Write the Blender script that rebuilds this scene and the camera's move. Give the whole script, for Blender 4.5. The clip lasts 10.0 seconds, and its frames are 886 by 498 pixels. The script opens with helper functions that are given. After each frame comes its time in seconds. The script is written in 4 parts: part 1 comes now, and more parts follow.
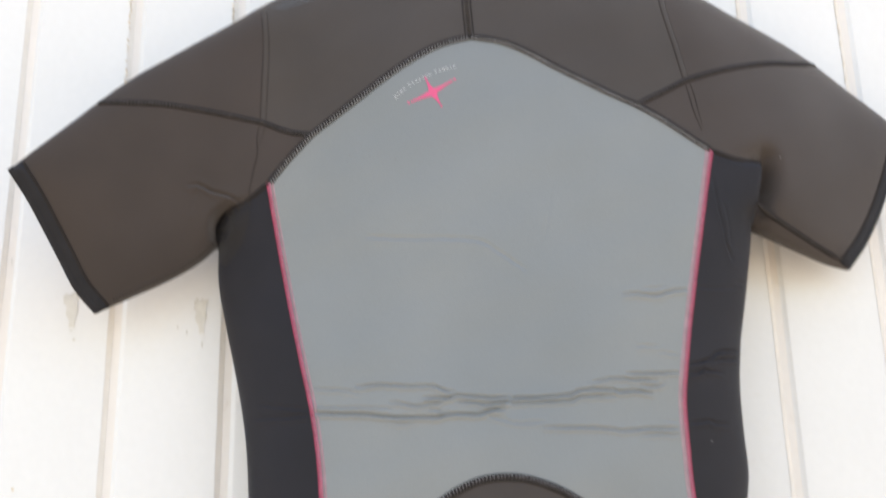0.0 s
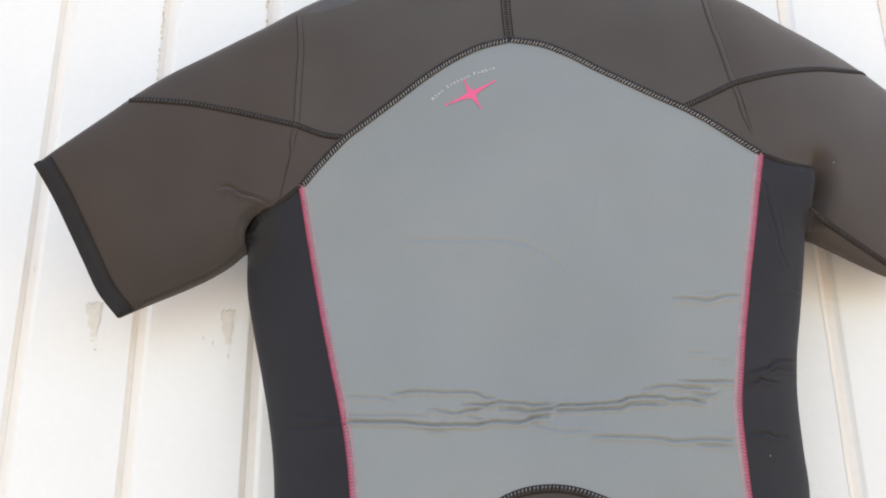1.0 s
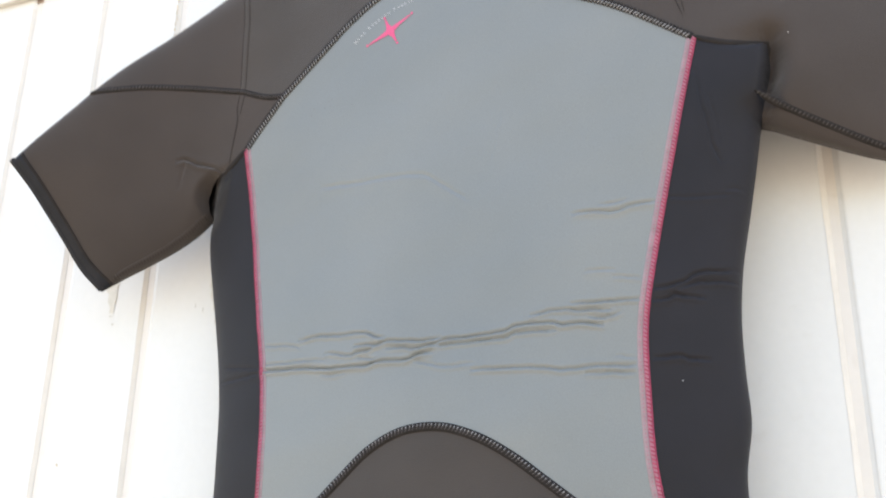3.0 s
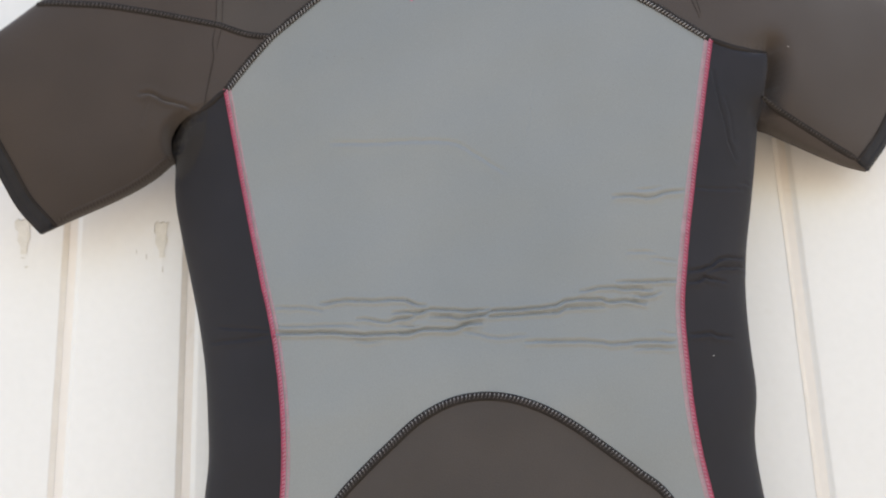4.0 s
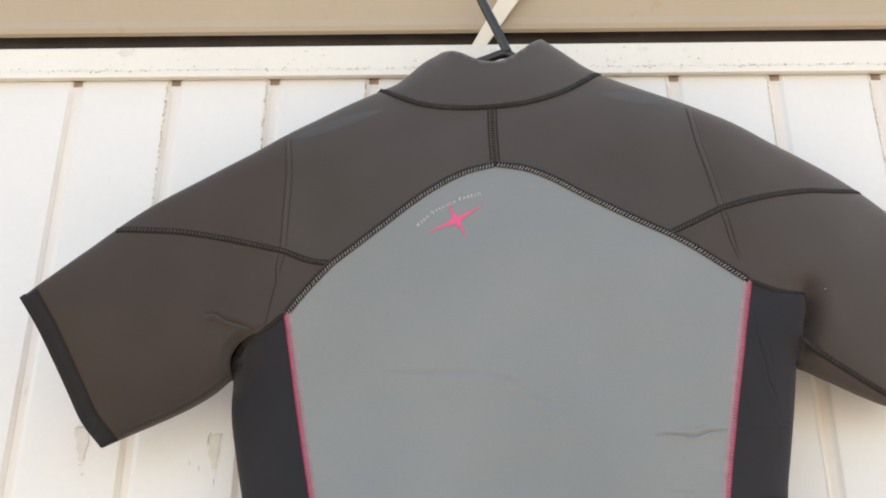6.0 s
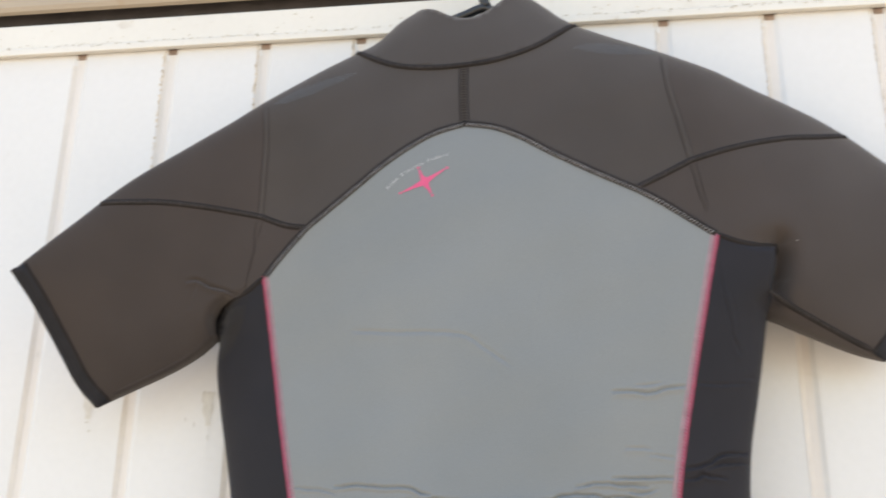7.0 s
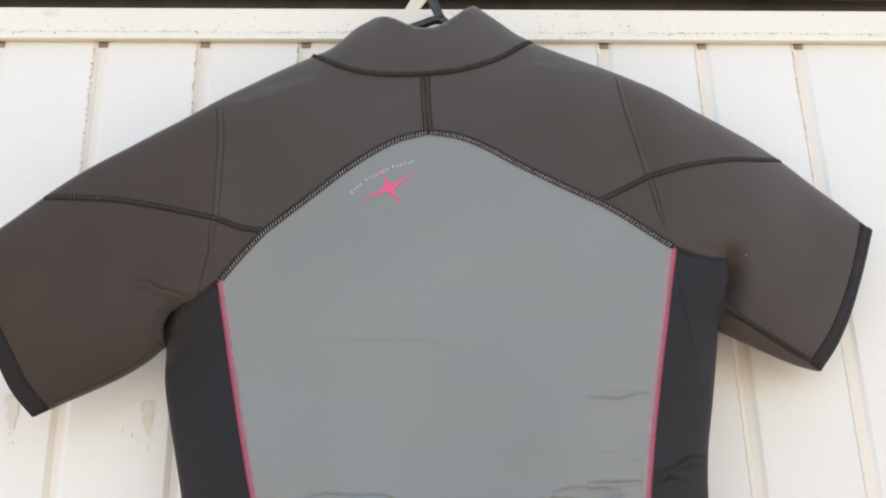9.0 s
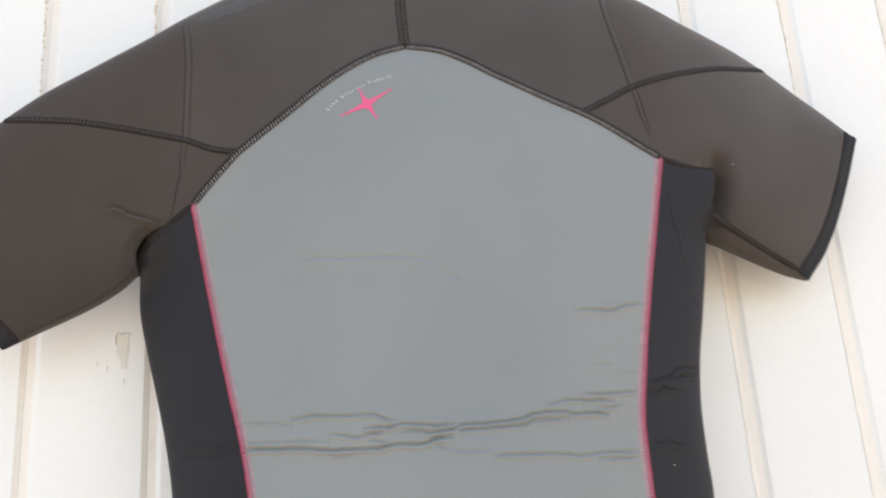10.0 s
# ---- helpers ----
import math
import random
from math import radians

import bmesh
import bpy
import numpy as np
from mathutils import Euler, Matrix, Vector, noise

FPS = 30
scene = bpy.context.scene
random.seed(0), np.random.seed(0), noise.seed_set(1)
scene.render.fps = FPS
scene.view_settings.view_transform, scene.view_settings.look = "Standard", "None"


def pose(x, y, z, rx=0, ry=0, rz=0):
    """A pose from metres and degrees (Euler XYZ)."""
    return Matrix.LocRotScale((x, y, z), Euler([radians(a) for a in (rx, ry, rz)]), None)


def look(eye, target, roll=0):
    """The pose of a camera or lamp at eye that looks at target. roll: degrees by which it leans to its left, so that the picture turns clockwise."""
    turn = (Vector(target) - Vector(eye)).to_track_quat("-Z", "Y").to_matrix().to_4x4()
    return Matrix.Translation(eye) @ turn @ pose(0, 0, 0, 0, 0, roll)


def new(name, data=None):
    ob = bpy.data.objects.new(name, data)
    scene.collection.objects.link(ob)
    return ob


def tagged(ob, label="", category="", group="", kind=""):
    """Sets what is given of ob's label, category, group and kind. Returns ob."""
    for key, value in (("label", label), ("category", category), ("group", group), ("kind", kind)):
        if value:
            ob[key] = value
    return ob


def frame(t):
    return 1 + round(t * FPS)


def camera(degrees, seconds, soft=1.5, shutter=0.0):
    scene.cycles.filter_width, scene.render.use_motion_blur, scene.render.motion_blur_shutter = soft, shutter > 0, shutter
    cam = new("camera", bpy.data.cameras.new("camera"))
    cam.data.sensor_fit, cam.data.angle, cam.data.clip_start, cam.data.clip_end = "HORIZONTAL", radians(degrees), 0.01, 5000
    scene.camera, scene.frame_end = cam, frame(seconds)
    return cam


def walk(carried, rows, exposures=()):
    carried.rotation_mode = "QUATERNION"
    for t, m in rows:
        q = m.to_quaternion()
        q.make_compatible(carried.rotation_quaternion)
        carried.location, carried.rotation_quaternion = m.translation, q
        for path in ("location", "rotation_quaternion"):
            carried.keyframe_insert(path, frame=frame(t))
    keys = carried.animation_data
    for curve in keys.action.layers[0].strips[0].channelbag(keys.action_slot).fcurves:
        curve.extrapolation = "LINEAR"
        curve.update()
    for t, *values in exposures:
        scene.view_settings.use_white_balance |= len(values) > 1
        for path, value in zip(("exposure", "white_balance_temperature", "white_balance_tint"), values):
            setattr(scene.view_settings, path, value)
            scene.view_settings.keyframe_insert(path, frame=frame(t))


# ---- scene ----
cam = camera(48.0, 10.0, soft=1.9, shutter=0.5)
PATH = [
    (0, (0.0608, -0.8708, 1.4447), (0.0965, 0.0906, 1.7175), -1.27),
    (0.2, (0.0407, -0.8622, 1.4373), (0.0854, 0.0871, 1.7484), -1.13),
    (0.5, (0.0252, -0.8561, 1.4415), (0.0787, 0.0941, 1.7487), -0.98),
    (1, (0.0448, -0.8180, 1.3993), (0.0629, 0.1201, 1.7452), -0.58),
    (1.5, (0.1026, -0.8269, 1.4115), (0.0642, 0.1178, 1.7372), -0.54),
    (2, (0.1678, -0.8239, 1.4134), (0.0635, 0.1196, 1.7280), -0.46),
    (2.5, (0.2799, -0.7883, 1.3932), (0.0494, 0.1254, 1.7278), -0.70),
    (2.8, (0.3614, -0.7138, 1.3377), (0.0371, 0.1454, 1.7336), 1.06),
    (3, (0.3855, -0.7129, 1.3687), (0.0396, 0.1612, 1.7095), 1.05),
    (3.2, (0.3642, -0.7348, 1.3792), (0.0460, 0.1574, 1.6997), 1.32),
    (4.3, (0.0644, -0.7876, 1.4141), (0.1404, 0.1801, 1.6542), -1.64),
    (4.5, (0.0685, -0.7746, 1.3970), (0.1560, 0.1860, 1.6611), -0.18),
    (4.8, (0.0430, -0.7717, 1.4207), (0.1687, 0.1856, 1.6810), 0.15),
    (5, (0.0492, -0.8038, 1.4542), (0.1437, 0.1447, 1.7566), 0.20),
    (5.2, (0.0090, -0.7995, 1.4490), (0.1354, 0.1271, 1.8030), -0.22),
    (5.5, (0.0599, -0.8317, 1.4436), (0.0813, 0.0858, 1.8409), -0.21),
    (5.7, (0.0613, -0.8369, 1.4497), (0.0726, 0.0799, 1.8488), -0.14),
    (6.8, (0.2089, -0.8436, 1.4690), (0.0645, 0.0831, 1.8158), 1.42),
    (7, (0.2088, -0.8494, 1.4764), (0.0785, 0.0851, 1.8075), 0.88),
    (7.2, (0.1637, -0.8538, 1.4657), (0.0939, 0.0835, 1.8072), -0.03),
    (7.5, (0.1599, -0.8018, 1.4227), (0.1189, 0.1174, 1.8144), -0.93),
    (7.8, (0.1249, -0.7753, 1.4034), (0.1337, 0.1370, 1.8130), -2.70),
    (8, (0.1490, -0.7936, 1.4155), (0.1295, 0.1168, 1.8288), -1.30),
    (8.5, (0.1373, -0.8734, 1.4963), (0.1379, 0.0730, 1.8194), -1.20),
    (9, (0.0916, -0.8499, 1.4640), (0.1362, 0.0848, 1.8167), -1.31),
    (9.2, (0.0727, -0.8041, 1.4111), (0.1442, 0.1097, 1.8110), -2.40),
    (9.5, (0.0454, -0.7996, 1.4193), (0.1499, 0.1273, 1.7799), -3.01),
    (9.7, (0.0368, -0.7850, 1.4088), (0.1442, 0.1379, 1.7784), -3.23),
    (10, (0.0741, -0.8136, 1.4366), (0.1573, 0.1312, 1.7535), -3.75),
]
EXPOSURE = [(0.0, 2.13, 8230, 11), (1.0, 2.11, 8200, 11), (2.0, 2.11, 8130, 11), (2.6, 2.21, 8010, 9), (3.0, 2.27, 7970, 9), (3.2, 2.22, 7970, 9), (4.3, 1.94, 8540, 12), (5.0, 1.96, 8580, 12), (5.6, 1.96, 8670, 12), (6.8, 1.97, 8400, 11), (7.5, 1.98, 8330, 11), (8.0, 2.00, 8330, 11), (8.5, 1.95, 8370, 11), (9.0, 1.96, 8430, 11), (10.0, 2.10, 8370, 11)]
walk(cam, [(t, look(eye, target, roll)) for t, eye, target, roll in PATH], EXPOSURE)


from mathutils.geometry import delaunay_2d_cdt


# ---- light ----
world = bpy.data.worlds.new("sky")
scene.world = world
world.use_nodes = True
wn = world.node_tree
sky = wn.nodes.new("ShaderNodeTexSky")
sky.sky_type, sky.sun_disc = "NISHITA", False
sky.sun_elevation, sky.sun_rotation = radians(68), radians(25.6)
sky.dust_density, sky.air_density = 1.2, 1.0
wn.links.new(sky.outputs[0], wn.nodes["Background"].inputs[0])
wn.nodes["Background"].inputs[1].default_value = 0.15
sun_data = bpy.data.lights.new("sun", "SUN")
sun_data.energy, sun_data.angle, sun_data.color = 5.0, radians(0.6), (1.0, 0.95, 0.88)
sun = new("sun", sun_data)
sun.matrix_world = look((1.0, 2.1, 7.4), (0, 0, 1.6))


# ---- materials ----
def material(name, colour, rough=0.6, spread=0.1, scale=40.0, grain=600.0, bump=0.15, sheen=0.0, spec=0.5, tint=None, fleck=.25):
    """Colour with cloudy variation at two scales and fine relief."""
    m = bpy.data.materials.new(name)
    m.use_nodes = True
    nt = m.node_tree
    bsdf = nt.nodes["Principled BSDF"]
    tc = nt.nodes.new("ShaderNodeTexCoord")
    big, fine = nt.nodes.new("ShaderNodeTexNoise"), nt.nodes.new("ShaderNodeTexNoise")
    big.inputs["Scale"].default_value, big.inputs["Detail"].default_value = scale, 5
    fine.inputs["Scale"].default_value, fine.inputs["Detail"].default_value = grain, 2
    ramp = nt.nodes.new("ShaderNodeValToRGB")
    lo = [c * (1 - spread) for c in colour]
    hi = [min(1, c * (1 + spread)) for c in (tint or colour)]
    ramp.color_ramp.elements[0].color, ramp.color_ramp.elements[1].color = (*lo, 1), (*hi, 1)
    ramp.color_ramp.elements[0].position, ramp.color_ramp.elements[1].position = 0.3, 0.7
    mix = nt.nodes.new("ShaderNodeMix")
    mix.data_type, mix.blend_type = "RGBA", "MULTIPLY"
    mix.inputs[0].default_value = fleck
    bn = nt.nodes.new("ShaderNodeBump")
    bn.inputs["Strength"].default_value, bn.inputs["Distance"].default_value = bump, 0.001
    L = nt.links.new
    L(tc.outputs["Object"], big.inputs["Vector"])
    L(tc.outputs["Object"], fine.inputs["Vector"])
    L(big.outputs["Fac"], ramp.inputs[0])
    L(ramp.outputs[0], mix.inputs[6])
    L(fine.outputs["Fac"], mix.inputs[7])
    L(mix.outputs[2], bsdf.inputs["Base Color"])
    L(fine.outputs["Fac"], bn.inputs["Height"])
    L(bn.outputs[0], bsdf.inputs["Normal"])
    bsdf.inputs["Roughness"].default_value = rough
    bsdf.inputs["Specular IOR Level"].default_value = spec
    bsdf.inputs["Sheen Weight"].default_value = sheen
    bsdf.inputs["Sheen Roughness"].default_value = 0.5
    return m


NEOPRENE = material("brown_black_neoprene", (.0398, .0308, .0284), .8, .12, 14, 1500, .3, .25, .3)
YOKE = material("charcoal_neoprene", (.0422, .0350, .0326), .75, .12, 14, 1500, .3, .25, .3)
SIDE = material("blue_black_neoprene", (.0120, .0114, .0156), .65, .15, 18, 1500, .25, .04, .22)
GREY = material("grey_neoprene", (.172, .191, .200), .5, .08, 6, 1300, .12, .08, .45, (.176, .190, .195))
BINDING = material("black_binding", (.0150, .0158, .0205), .75, .15, 60, 900, .3, spec=.25)
SEAM = material("dark_seam_tape", (.0200, .0170, .0168), .85, .2, 120, 900, .3, spec=.2)
THREAD = material("grey_thread", (.20, .20, .212), .6, .3, 150, 900, .1)
DARK_THREAD = material("dark_thread", (.066, .060, .060), .8, .3, 150, 900, .1, spec=.2)
PINK = material("pink_seam_tape", (.33, .125, .178), .65, .15, 120, 900, .2)
TAPE_LINE = material("tape_edge", (.030, .0248, .0235), .85, .15, 60, 900, .3, spec=.2)
PALE_PINK = material("pale_pink_tape", (.27, .19, .215), .6, .10, 120, 900, .15)
# brown neoprene, darkened to carry the shade of the armpit hollow
GUSSET_SHADE = material("shaded_gusset_cloth", (.0128, .0106, .0108), .8, .15, 30, 1500, .3, .1, .3)
PINK_THREAD = material("crimson_thread", (.30, .028, .075), .6, .3, 150, 900, .1)
PRINT_PINK = material("pink_print", (.62, .075, .19), .5, .06, 80, 900, .05)
PRINT_WHITE = material("white_print", (.5, .5, .5), .5, .1, 200, 900, .05)
PRINT_GREY = material("reflective_print", (.115, .132, .152), .5, .1, 200, 900, .05)
SCUFF = material("scuffed_grey", (.168, .176, .184), .6, .2, 150, 900, .05)
HANGER = material("black_plastic", (.016, .018, .021), .35, .15, 50, 500, .1)
DARK = material("gap_shade_colour", (.060, .054, .056), .8, .3, 20, 200, .2)
CONCRETE = material("sandy_concrete", (.268, .236, .198), .9, .2, 6, 180, .5)


def paint(name, base, specks=0.3):
    """Old white gloss paint: faint grime and specks of rust."""
    m = material(name, base, .42, .03, 5, 140, .04, fleck=.06)
    nt = m.node_tree
    L = nt.links.new
    bsdf = nt.nodes["Principled BSDF"]
    old = bsdf.inputs["Base Color"].links[0].from_socket
    tc = nt.nodes["Texture Coordinate"]
    n1, n2 = nt.nodes.new("ShaderNodeTexNoise"), nt.nodes.new("ShaderNodeTexNoise")
    n1.inputs["Scale"].default_value, n1.inputs["Detail"].default_value = 55, 8
    n2.inputs["Scale"].default_value, n2.inputs["Detail"].default_value = 7, 3
    geo = nt.nodes.new("ShaderNodeNewGeometry")
    for n in (n1, n2):
        L(geo.outputs["Position"], n.inputs["Vector"])
    hit = nt.nodes.new("ShaderNodeMath")
    hit.operation = "MULTIPLY"
    r1, r2 = nt.nodes.new("ShaderNodeValToRGB"), nt.nodes.new("ShaderNodeValToRGB")
    r1.color_ramp.elements[0].position, r1.color_ramp.elements[1].position = .62, .70
    r2.color_ramp.elements[0].position, r2.color_ramp.elements[1].position = .50, .66
    L(n1.outputs["Fac"], r1.inputs[0])
    L(n2.outputs["Fac"], r2.inputs[0])
    L(r1.outputs[0], hit.inputs[0])
    L(r2.outputs[0], hit.inputs[1])
    amount = nt.nodes.new("ShaderNodeMath")
    amount.operation = "MULTIPLY"
    amount.inputs[1].default_value = specks
    L(hit.outputs[0], amount.inputs[0])
    mix = nt.nodes.new("ShaderNodeMix")
    mix.data_type = "RGBA"
    mix.inputs[7].default_value = (.30, .21, .13, 1)
    L(amount.outputs[0], mix.inputs[0])
    L(old, mix.inputs[6])
    L(mix.outputs[2], bsdf.inputs["Base Color"])
    return m


PAINT = paint("white_door_paint", (.605, .61, .615), specks=.06)
GROOVE_PAINT = paint("warm_groove_paint", (.61, .58, .555), specks=.2)
RAIL_PAINT = paint("white_rail_paint", (.63, .62, .585), specks=.30)
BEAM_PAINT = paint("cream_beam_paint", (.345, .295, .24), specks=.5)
# brown that paints the rail's shade into the tops of the grooves
NOTCH_SHADE = material("notch_shade_brown", (.27, .20, .165), .8, .3, 60, 400, .3)
GROOVE_EDGE = material("beige_groove_paint", (.60, .57, .535), .6, .05, 30, 200, .1, fleck=.1)
RUST = material("rust_and_grime", (.44, .34, .23), .9, .35, 160, 500, .4, tint=(.60, .52, .42))
RAIL_SPECK = material("dull_rust_speck", (.33, .295, .22), .9, .35, 160, 500, .4, tint=(.55, .50, .42))
FLAKE_EDGE = material("dark_paint_edge", (.50, .485, .45), .9, .2, 160, 500, .2)
FLAKE = material("bare_flaked_paint", (.57, .56, .53), .8, .06, 120, 400, .15, fleck=.1)


# ---- building blocks ----
def mesh_object(name, verts, faces, mat, parent=None, label="", smooth=True):
    me = bpy.data.meshes.new(name)
    me.from_pydata([tuple(map(float, v)) for v in verts], [], [tuple(map(int, f)) for f in faces])
    me.materials.append(mat)
    if smooth:
        me.polygons.foreach_set("use_smooth", [True] * len(me.polygons))
    me.update()
    ob = new(name, me)
    ob.parent = parent
    return tagged(ob, label) if label else ob


def part(name, bm, mat, parent=None, label="", facing=None):
    me = bpy.data.meshes.new(name)
    if facing:
        bm.transform(facing)
    bm.to_mesh(me)
    bm.free()
    me.materials.append(mat)
    ob = new(name, me)
    ob.parent = parent
    return tagged(ob, label) if label else ob


def box(bm, lo, hi, bevel=0.0):
    r = bmesh.ops.create_cube(bm, size=1, matrix=Matrix.LocRotScale([(a + b) / 2 for a, b in zip(lo, hi)], None, [b - a for a, b in zip(lo, hi)]))
    if bevel:
        edges = list({e for v in r["verts"] for e in v.link_edges})
        bmesh.ops.bevel(bm, geom=edges, offset=bevel, segments=2, affect="EDGES", profile=0.5)


# ---- the ground and the ribbed door ----
bm = bmesh.new()
bmesh.ops.create_grid(bm, x_segments=2, y_segments=2, size=60)
tagged(part("ground", bm, CONCRETE), "pale weathered concrete ground before the door", "ground", kind="structure")

PITCH, RAIL_Z = 0.1009, 2.015
FACING = pose(0, .02, 0)
HALF = 1.28
door = tagged(new("garage_door"), "white painted ribbed steel garage door with rust along its grooves", "garage door", kind="structure")
door.matrix_world = pose(.1512, .02, 0)
bm = bmesh.new()
box(bm, (-HALF, .0019, .02), (HALF, .008, RAIL_Z - .0040))
part("backing_sheet", bm, GROOVE_PAINT, door, "warm cream paint with rust specks in the grooves")
bm = bmesh.new()
w = (PITCH - .0125) / 2
rib = [(-w - .0030, .0020), (-w - .0004, .0010), (-w + .0008, .0003), (-w + .0022, 0), (w - .0022, 0), (w - .0008, .0003), (w + .0004, .0010), (w + .0030, .0020)]
rows = [[bm.verts.new((x, y, z)) for x, y in rib] for z in (.02, .7, 1.35, RAIL_Z + .0012)]
for a, b in zip(rows, rows[1:]):
    for k in range(len(rib) - 1):
        bm.faces.new((a[k], a[k + 1], b[k + 1], b[k]))
tops = [bm.verts.new((x, y, RAIL_Z + .02)) for x, y in rib[2:6]]
for k in range(3):
    bm.faces.new((rows[-1][k + 2], rows[-1][k + 3], tops[k + 1], tops[k]))
first = part("door_panel", bm, PAINT, door)
for i in range(-14, 12):
    ob = first if i == -14 else new("door_panel", first.data)
    ob.parent, ob.location = door, (i * PITCH, 0, 0)
bm = bmesh.new()
box(bm, (-HALF, -.006, RAIL_Z), (HALF, -.0004, RAIL_Z + .0375), .0018)
box(bm, (-HALF, -.0078, RAIL_Z), (HALF, -.0050, RAIL_Z + .008), .0010)
part("top_rail", bm, RAIL_PAINT, door, "cream white top rail with specks of rust")
# added sheet: its dark colour stands in for the gap's shade
bm = bmesh.new()
box(bm, (-HALF, .014, RAIL_Z + .022), (HALF, .03, RAIL_Z + .10))
part("gap_shade_sheet", bm, DARK, door, "dark sheet painting the shade in the gap above the door")
# added strip behind the ribs: shade of the groove tops, as colour
bm = bmesh.new()
box(bm, (-HALF, .0014, RAIL_Z - .0050), (HALF, .0017, RAIL_Z + .0012))
part("notch_shade", bm, NOTCH_SHADE, door, "brown strip painting the shade where the grooves end")

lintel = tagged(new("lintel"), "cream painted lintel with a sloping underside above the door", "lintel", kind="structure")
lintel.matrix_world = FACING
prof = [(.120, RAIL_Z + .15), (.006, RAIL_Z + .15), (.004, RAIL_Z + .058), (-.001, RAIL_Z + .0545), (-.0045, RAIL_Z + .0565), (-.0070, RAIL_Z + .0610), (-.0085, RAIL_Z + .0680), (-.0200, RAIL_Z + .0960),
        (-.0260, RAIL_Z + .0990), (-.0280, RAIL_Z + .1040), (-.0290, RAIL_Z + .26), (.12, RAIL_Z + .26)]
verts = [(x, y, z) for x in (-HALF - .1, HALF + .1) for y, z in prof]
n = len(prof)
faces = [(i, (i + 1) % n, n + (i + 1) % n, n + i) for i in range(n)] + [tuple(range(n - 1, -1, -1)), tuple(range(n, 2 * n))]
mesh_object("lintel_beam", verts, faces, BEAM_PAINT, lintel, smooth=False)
for side, x0, x1 in (("wall_west", -2.6, -HALF - .004), ("wall_east", HALF + .004, 2.6)):
    bm = bmesh.new()
    box(bm, (x0, -.03, 0), (x1, .12, RAIL_Z + .26))
    tagged(part(side, bm, CONCRETE, facing=FACING), "plain rendered wall beside the door", "wall", kind="structure")
bm = bmesh.new()
box(bm, (-2.6, -.03, RAIL_Z + .264), (2.6, .12, 3.0))
tagged(part("wall_over_door", bm, CONCRETE, facing=FACING), "plain rendered wall above the lintel", "wall", kind="structure")

bm = bmesh.new()
box(bm, (-2.6, .124, 0), (-2.48, 5.4, 2.9))
tagged(part("wall_north", bm, CONCRETE, facing=FACING), "plain rendered side wall of the garage", "wall", kind="structure")
bm = bmesh.new()
box(bm, (2.48, .124, 0), (2.6, 5.4, 2.9))
tagged(part("wall_south", bm, CONCRETE, facing=FACING), "plain rendered side wall of the garage", "wall", kind="structure")
bm = bmesh.new()
box(bm, (-2.476, 5.28, 0), (2.476, 5.4, 2.9))
tagged(part("wall_rear", bm, CONCRETE, facing=FACING), "plain rendered rear wall of the garage", "wall", kind="structure")
bm = bmesh.new()
box(bm, (-2.6, .124, 2.904), (2.6, 5.4, 3.0))
tagged(part("ceiling", bm, CONCRETE, facing=FACING), "plain concrete roof slab of the garage", "ceiling", kind="structure")

# flakes and rust on the door
rng = random.Random(4)


def blot(name, x, z, w, h, mat, label, y=-.0006, n=26, ragged=.35):
    """A thin ragged patch on the door's face."""
    verts = [(x, y, z)]
    for i in range(n):
        a = 2 * math.pi * i / n
        r = 1 + rng.uniform(-ragged, ragged)
        verts.append((x + w / 2 * r * math.cos(a), y, z + h / 2 * r * math.sin(a)))
    faces = [(0, (i + 1) % n + 1, i + 1) for i in range(n)]
    return mesh_object(name, verts, faces, mat, door, label, smooth=False)




def flake(x, z, w, h):
    """A patch of old undercoat laid bare, with the lifted paint's dark ragged edge at its top and one side."""
    shape = [(-.5, .40), (-.3, .50), (-.1, .43), (.1, .50), (.28, .45), (.45, .49), (.36, .22), (.46, -.02), (.22, -.28), (.26, -.47), (-.04, -.50), (-.08, -.33), (-.34, -.10), (-.28, .12), (-.46, .2)]
    rim = [(x + w * (a + rng.uniform(-.06, .06)), -.0006, z + h * (b + rng.uniform(-.02, .02))) for a, b in shape]
    mesh_object("paint_flake", rim, [tuple(range(len(rim) - 1, -1, -1))], FLAKE, door, "flaked paint with bare edges", smooth=False)
    lip = rim[:6]
    v = [(a, -.0010, b) for a, _, b in lip] + [(a + .0002, -.0007, b - rng.uniform(.0003, .0006)) for a, _, b in lip]
    mesh_object("flake_edge", v, [(i, i + 6, i + 7, i + 1) for i in range(5)], FLAKE_EDGE, door, "dark lifted edge of the paint", smooth=False)


flake(-.3950, 1.644, .0150, .032)
flake(-.2785, 1.637, .0135, .032)
for x, z, w, h in ((-.3935, 1.625, .0030, .0010), (-.3905, 1.617, .0032, .0020), (-.2840, 1.645, .0008, .0080), (-.2985, 1.627, .0008, .0040), (-.2900, 1.622, .0009, .0065), (-.2760, 1.611, .0008, .0060), (-.452, 1.690, .0008, .0060)):
    blot("flake_crack", x, z, w, h, FLAKE_EDGE, "fine crack in the paint", n=12)
for x, z in ((-.236, 1.552), (-.432, 1.487)):
    blot("dirt_speck", x, z, .0030, .0028, RUST, "small dark speck", n=9)


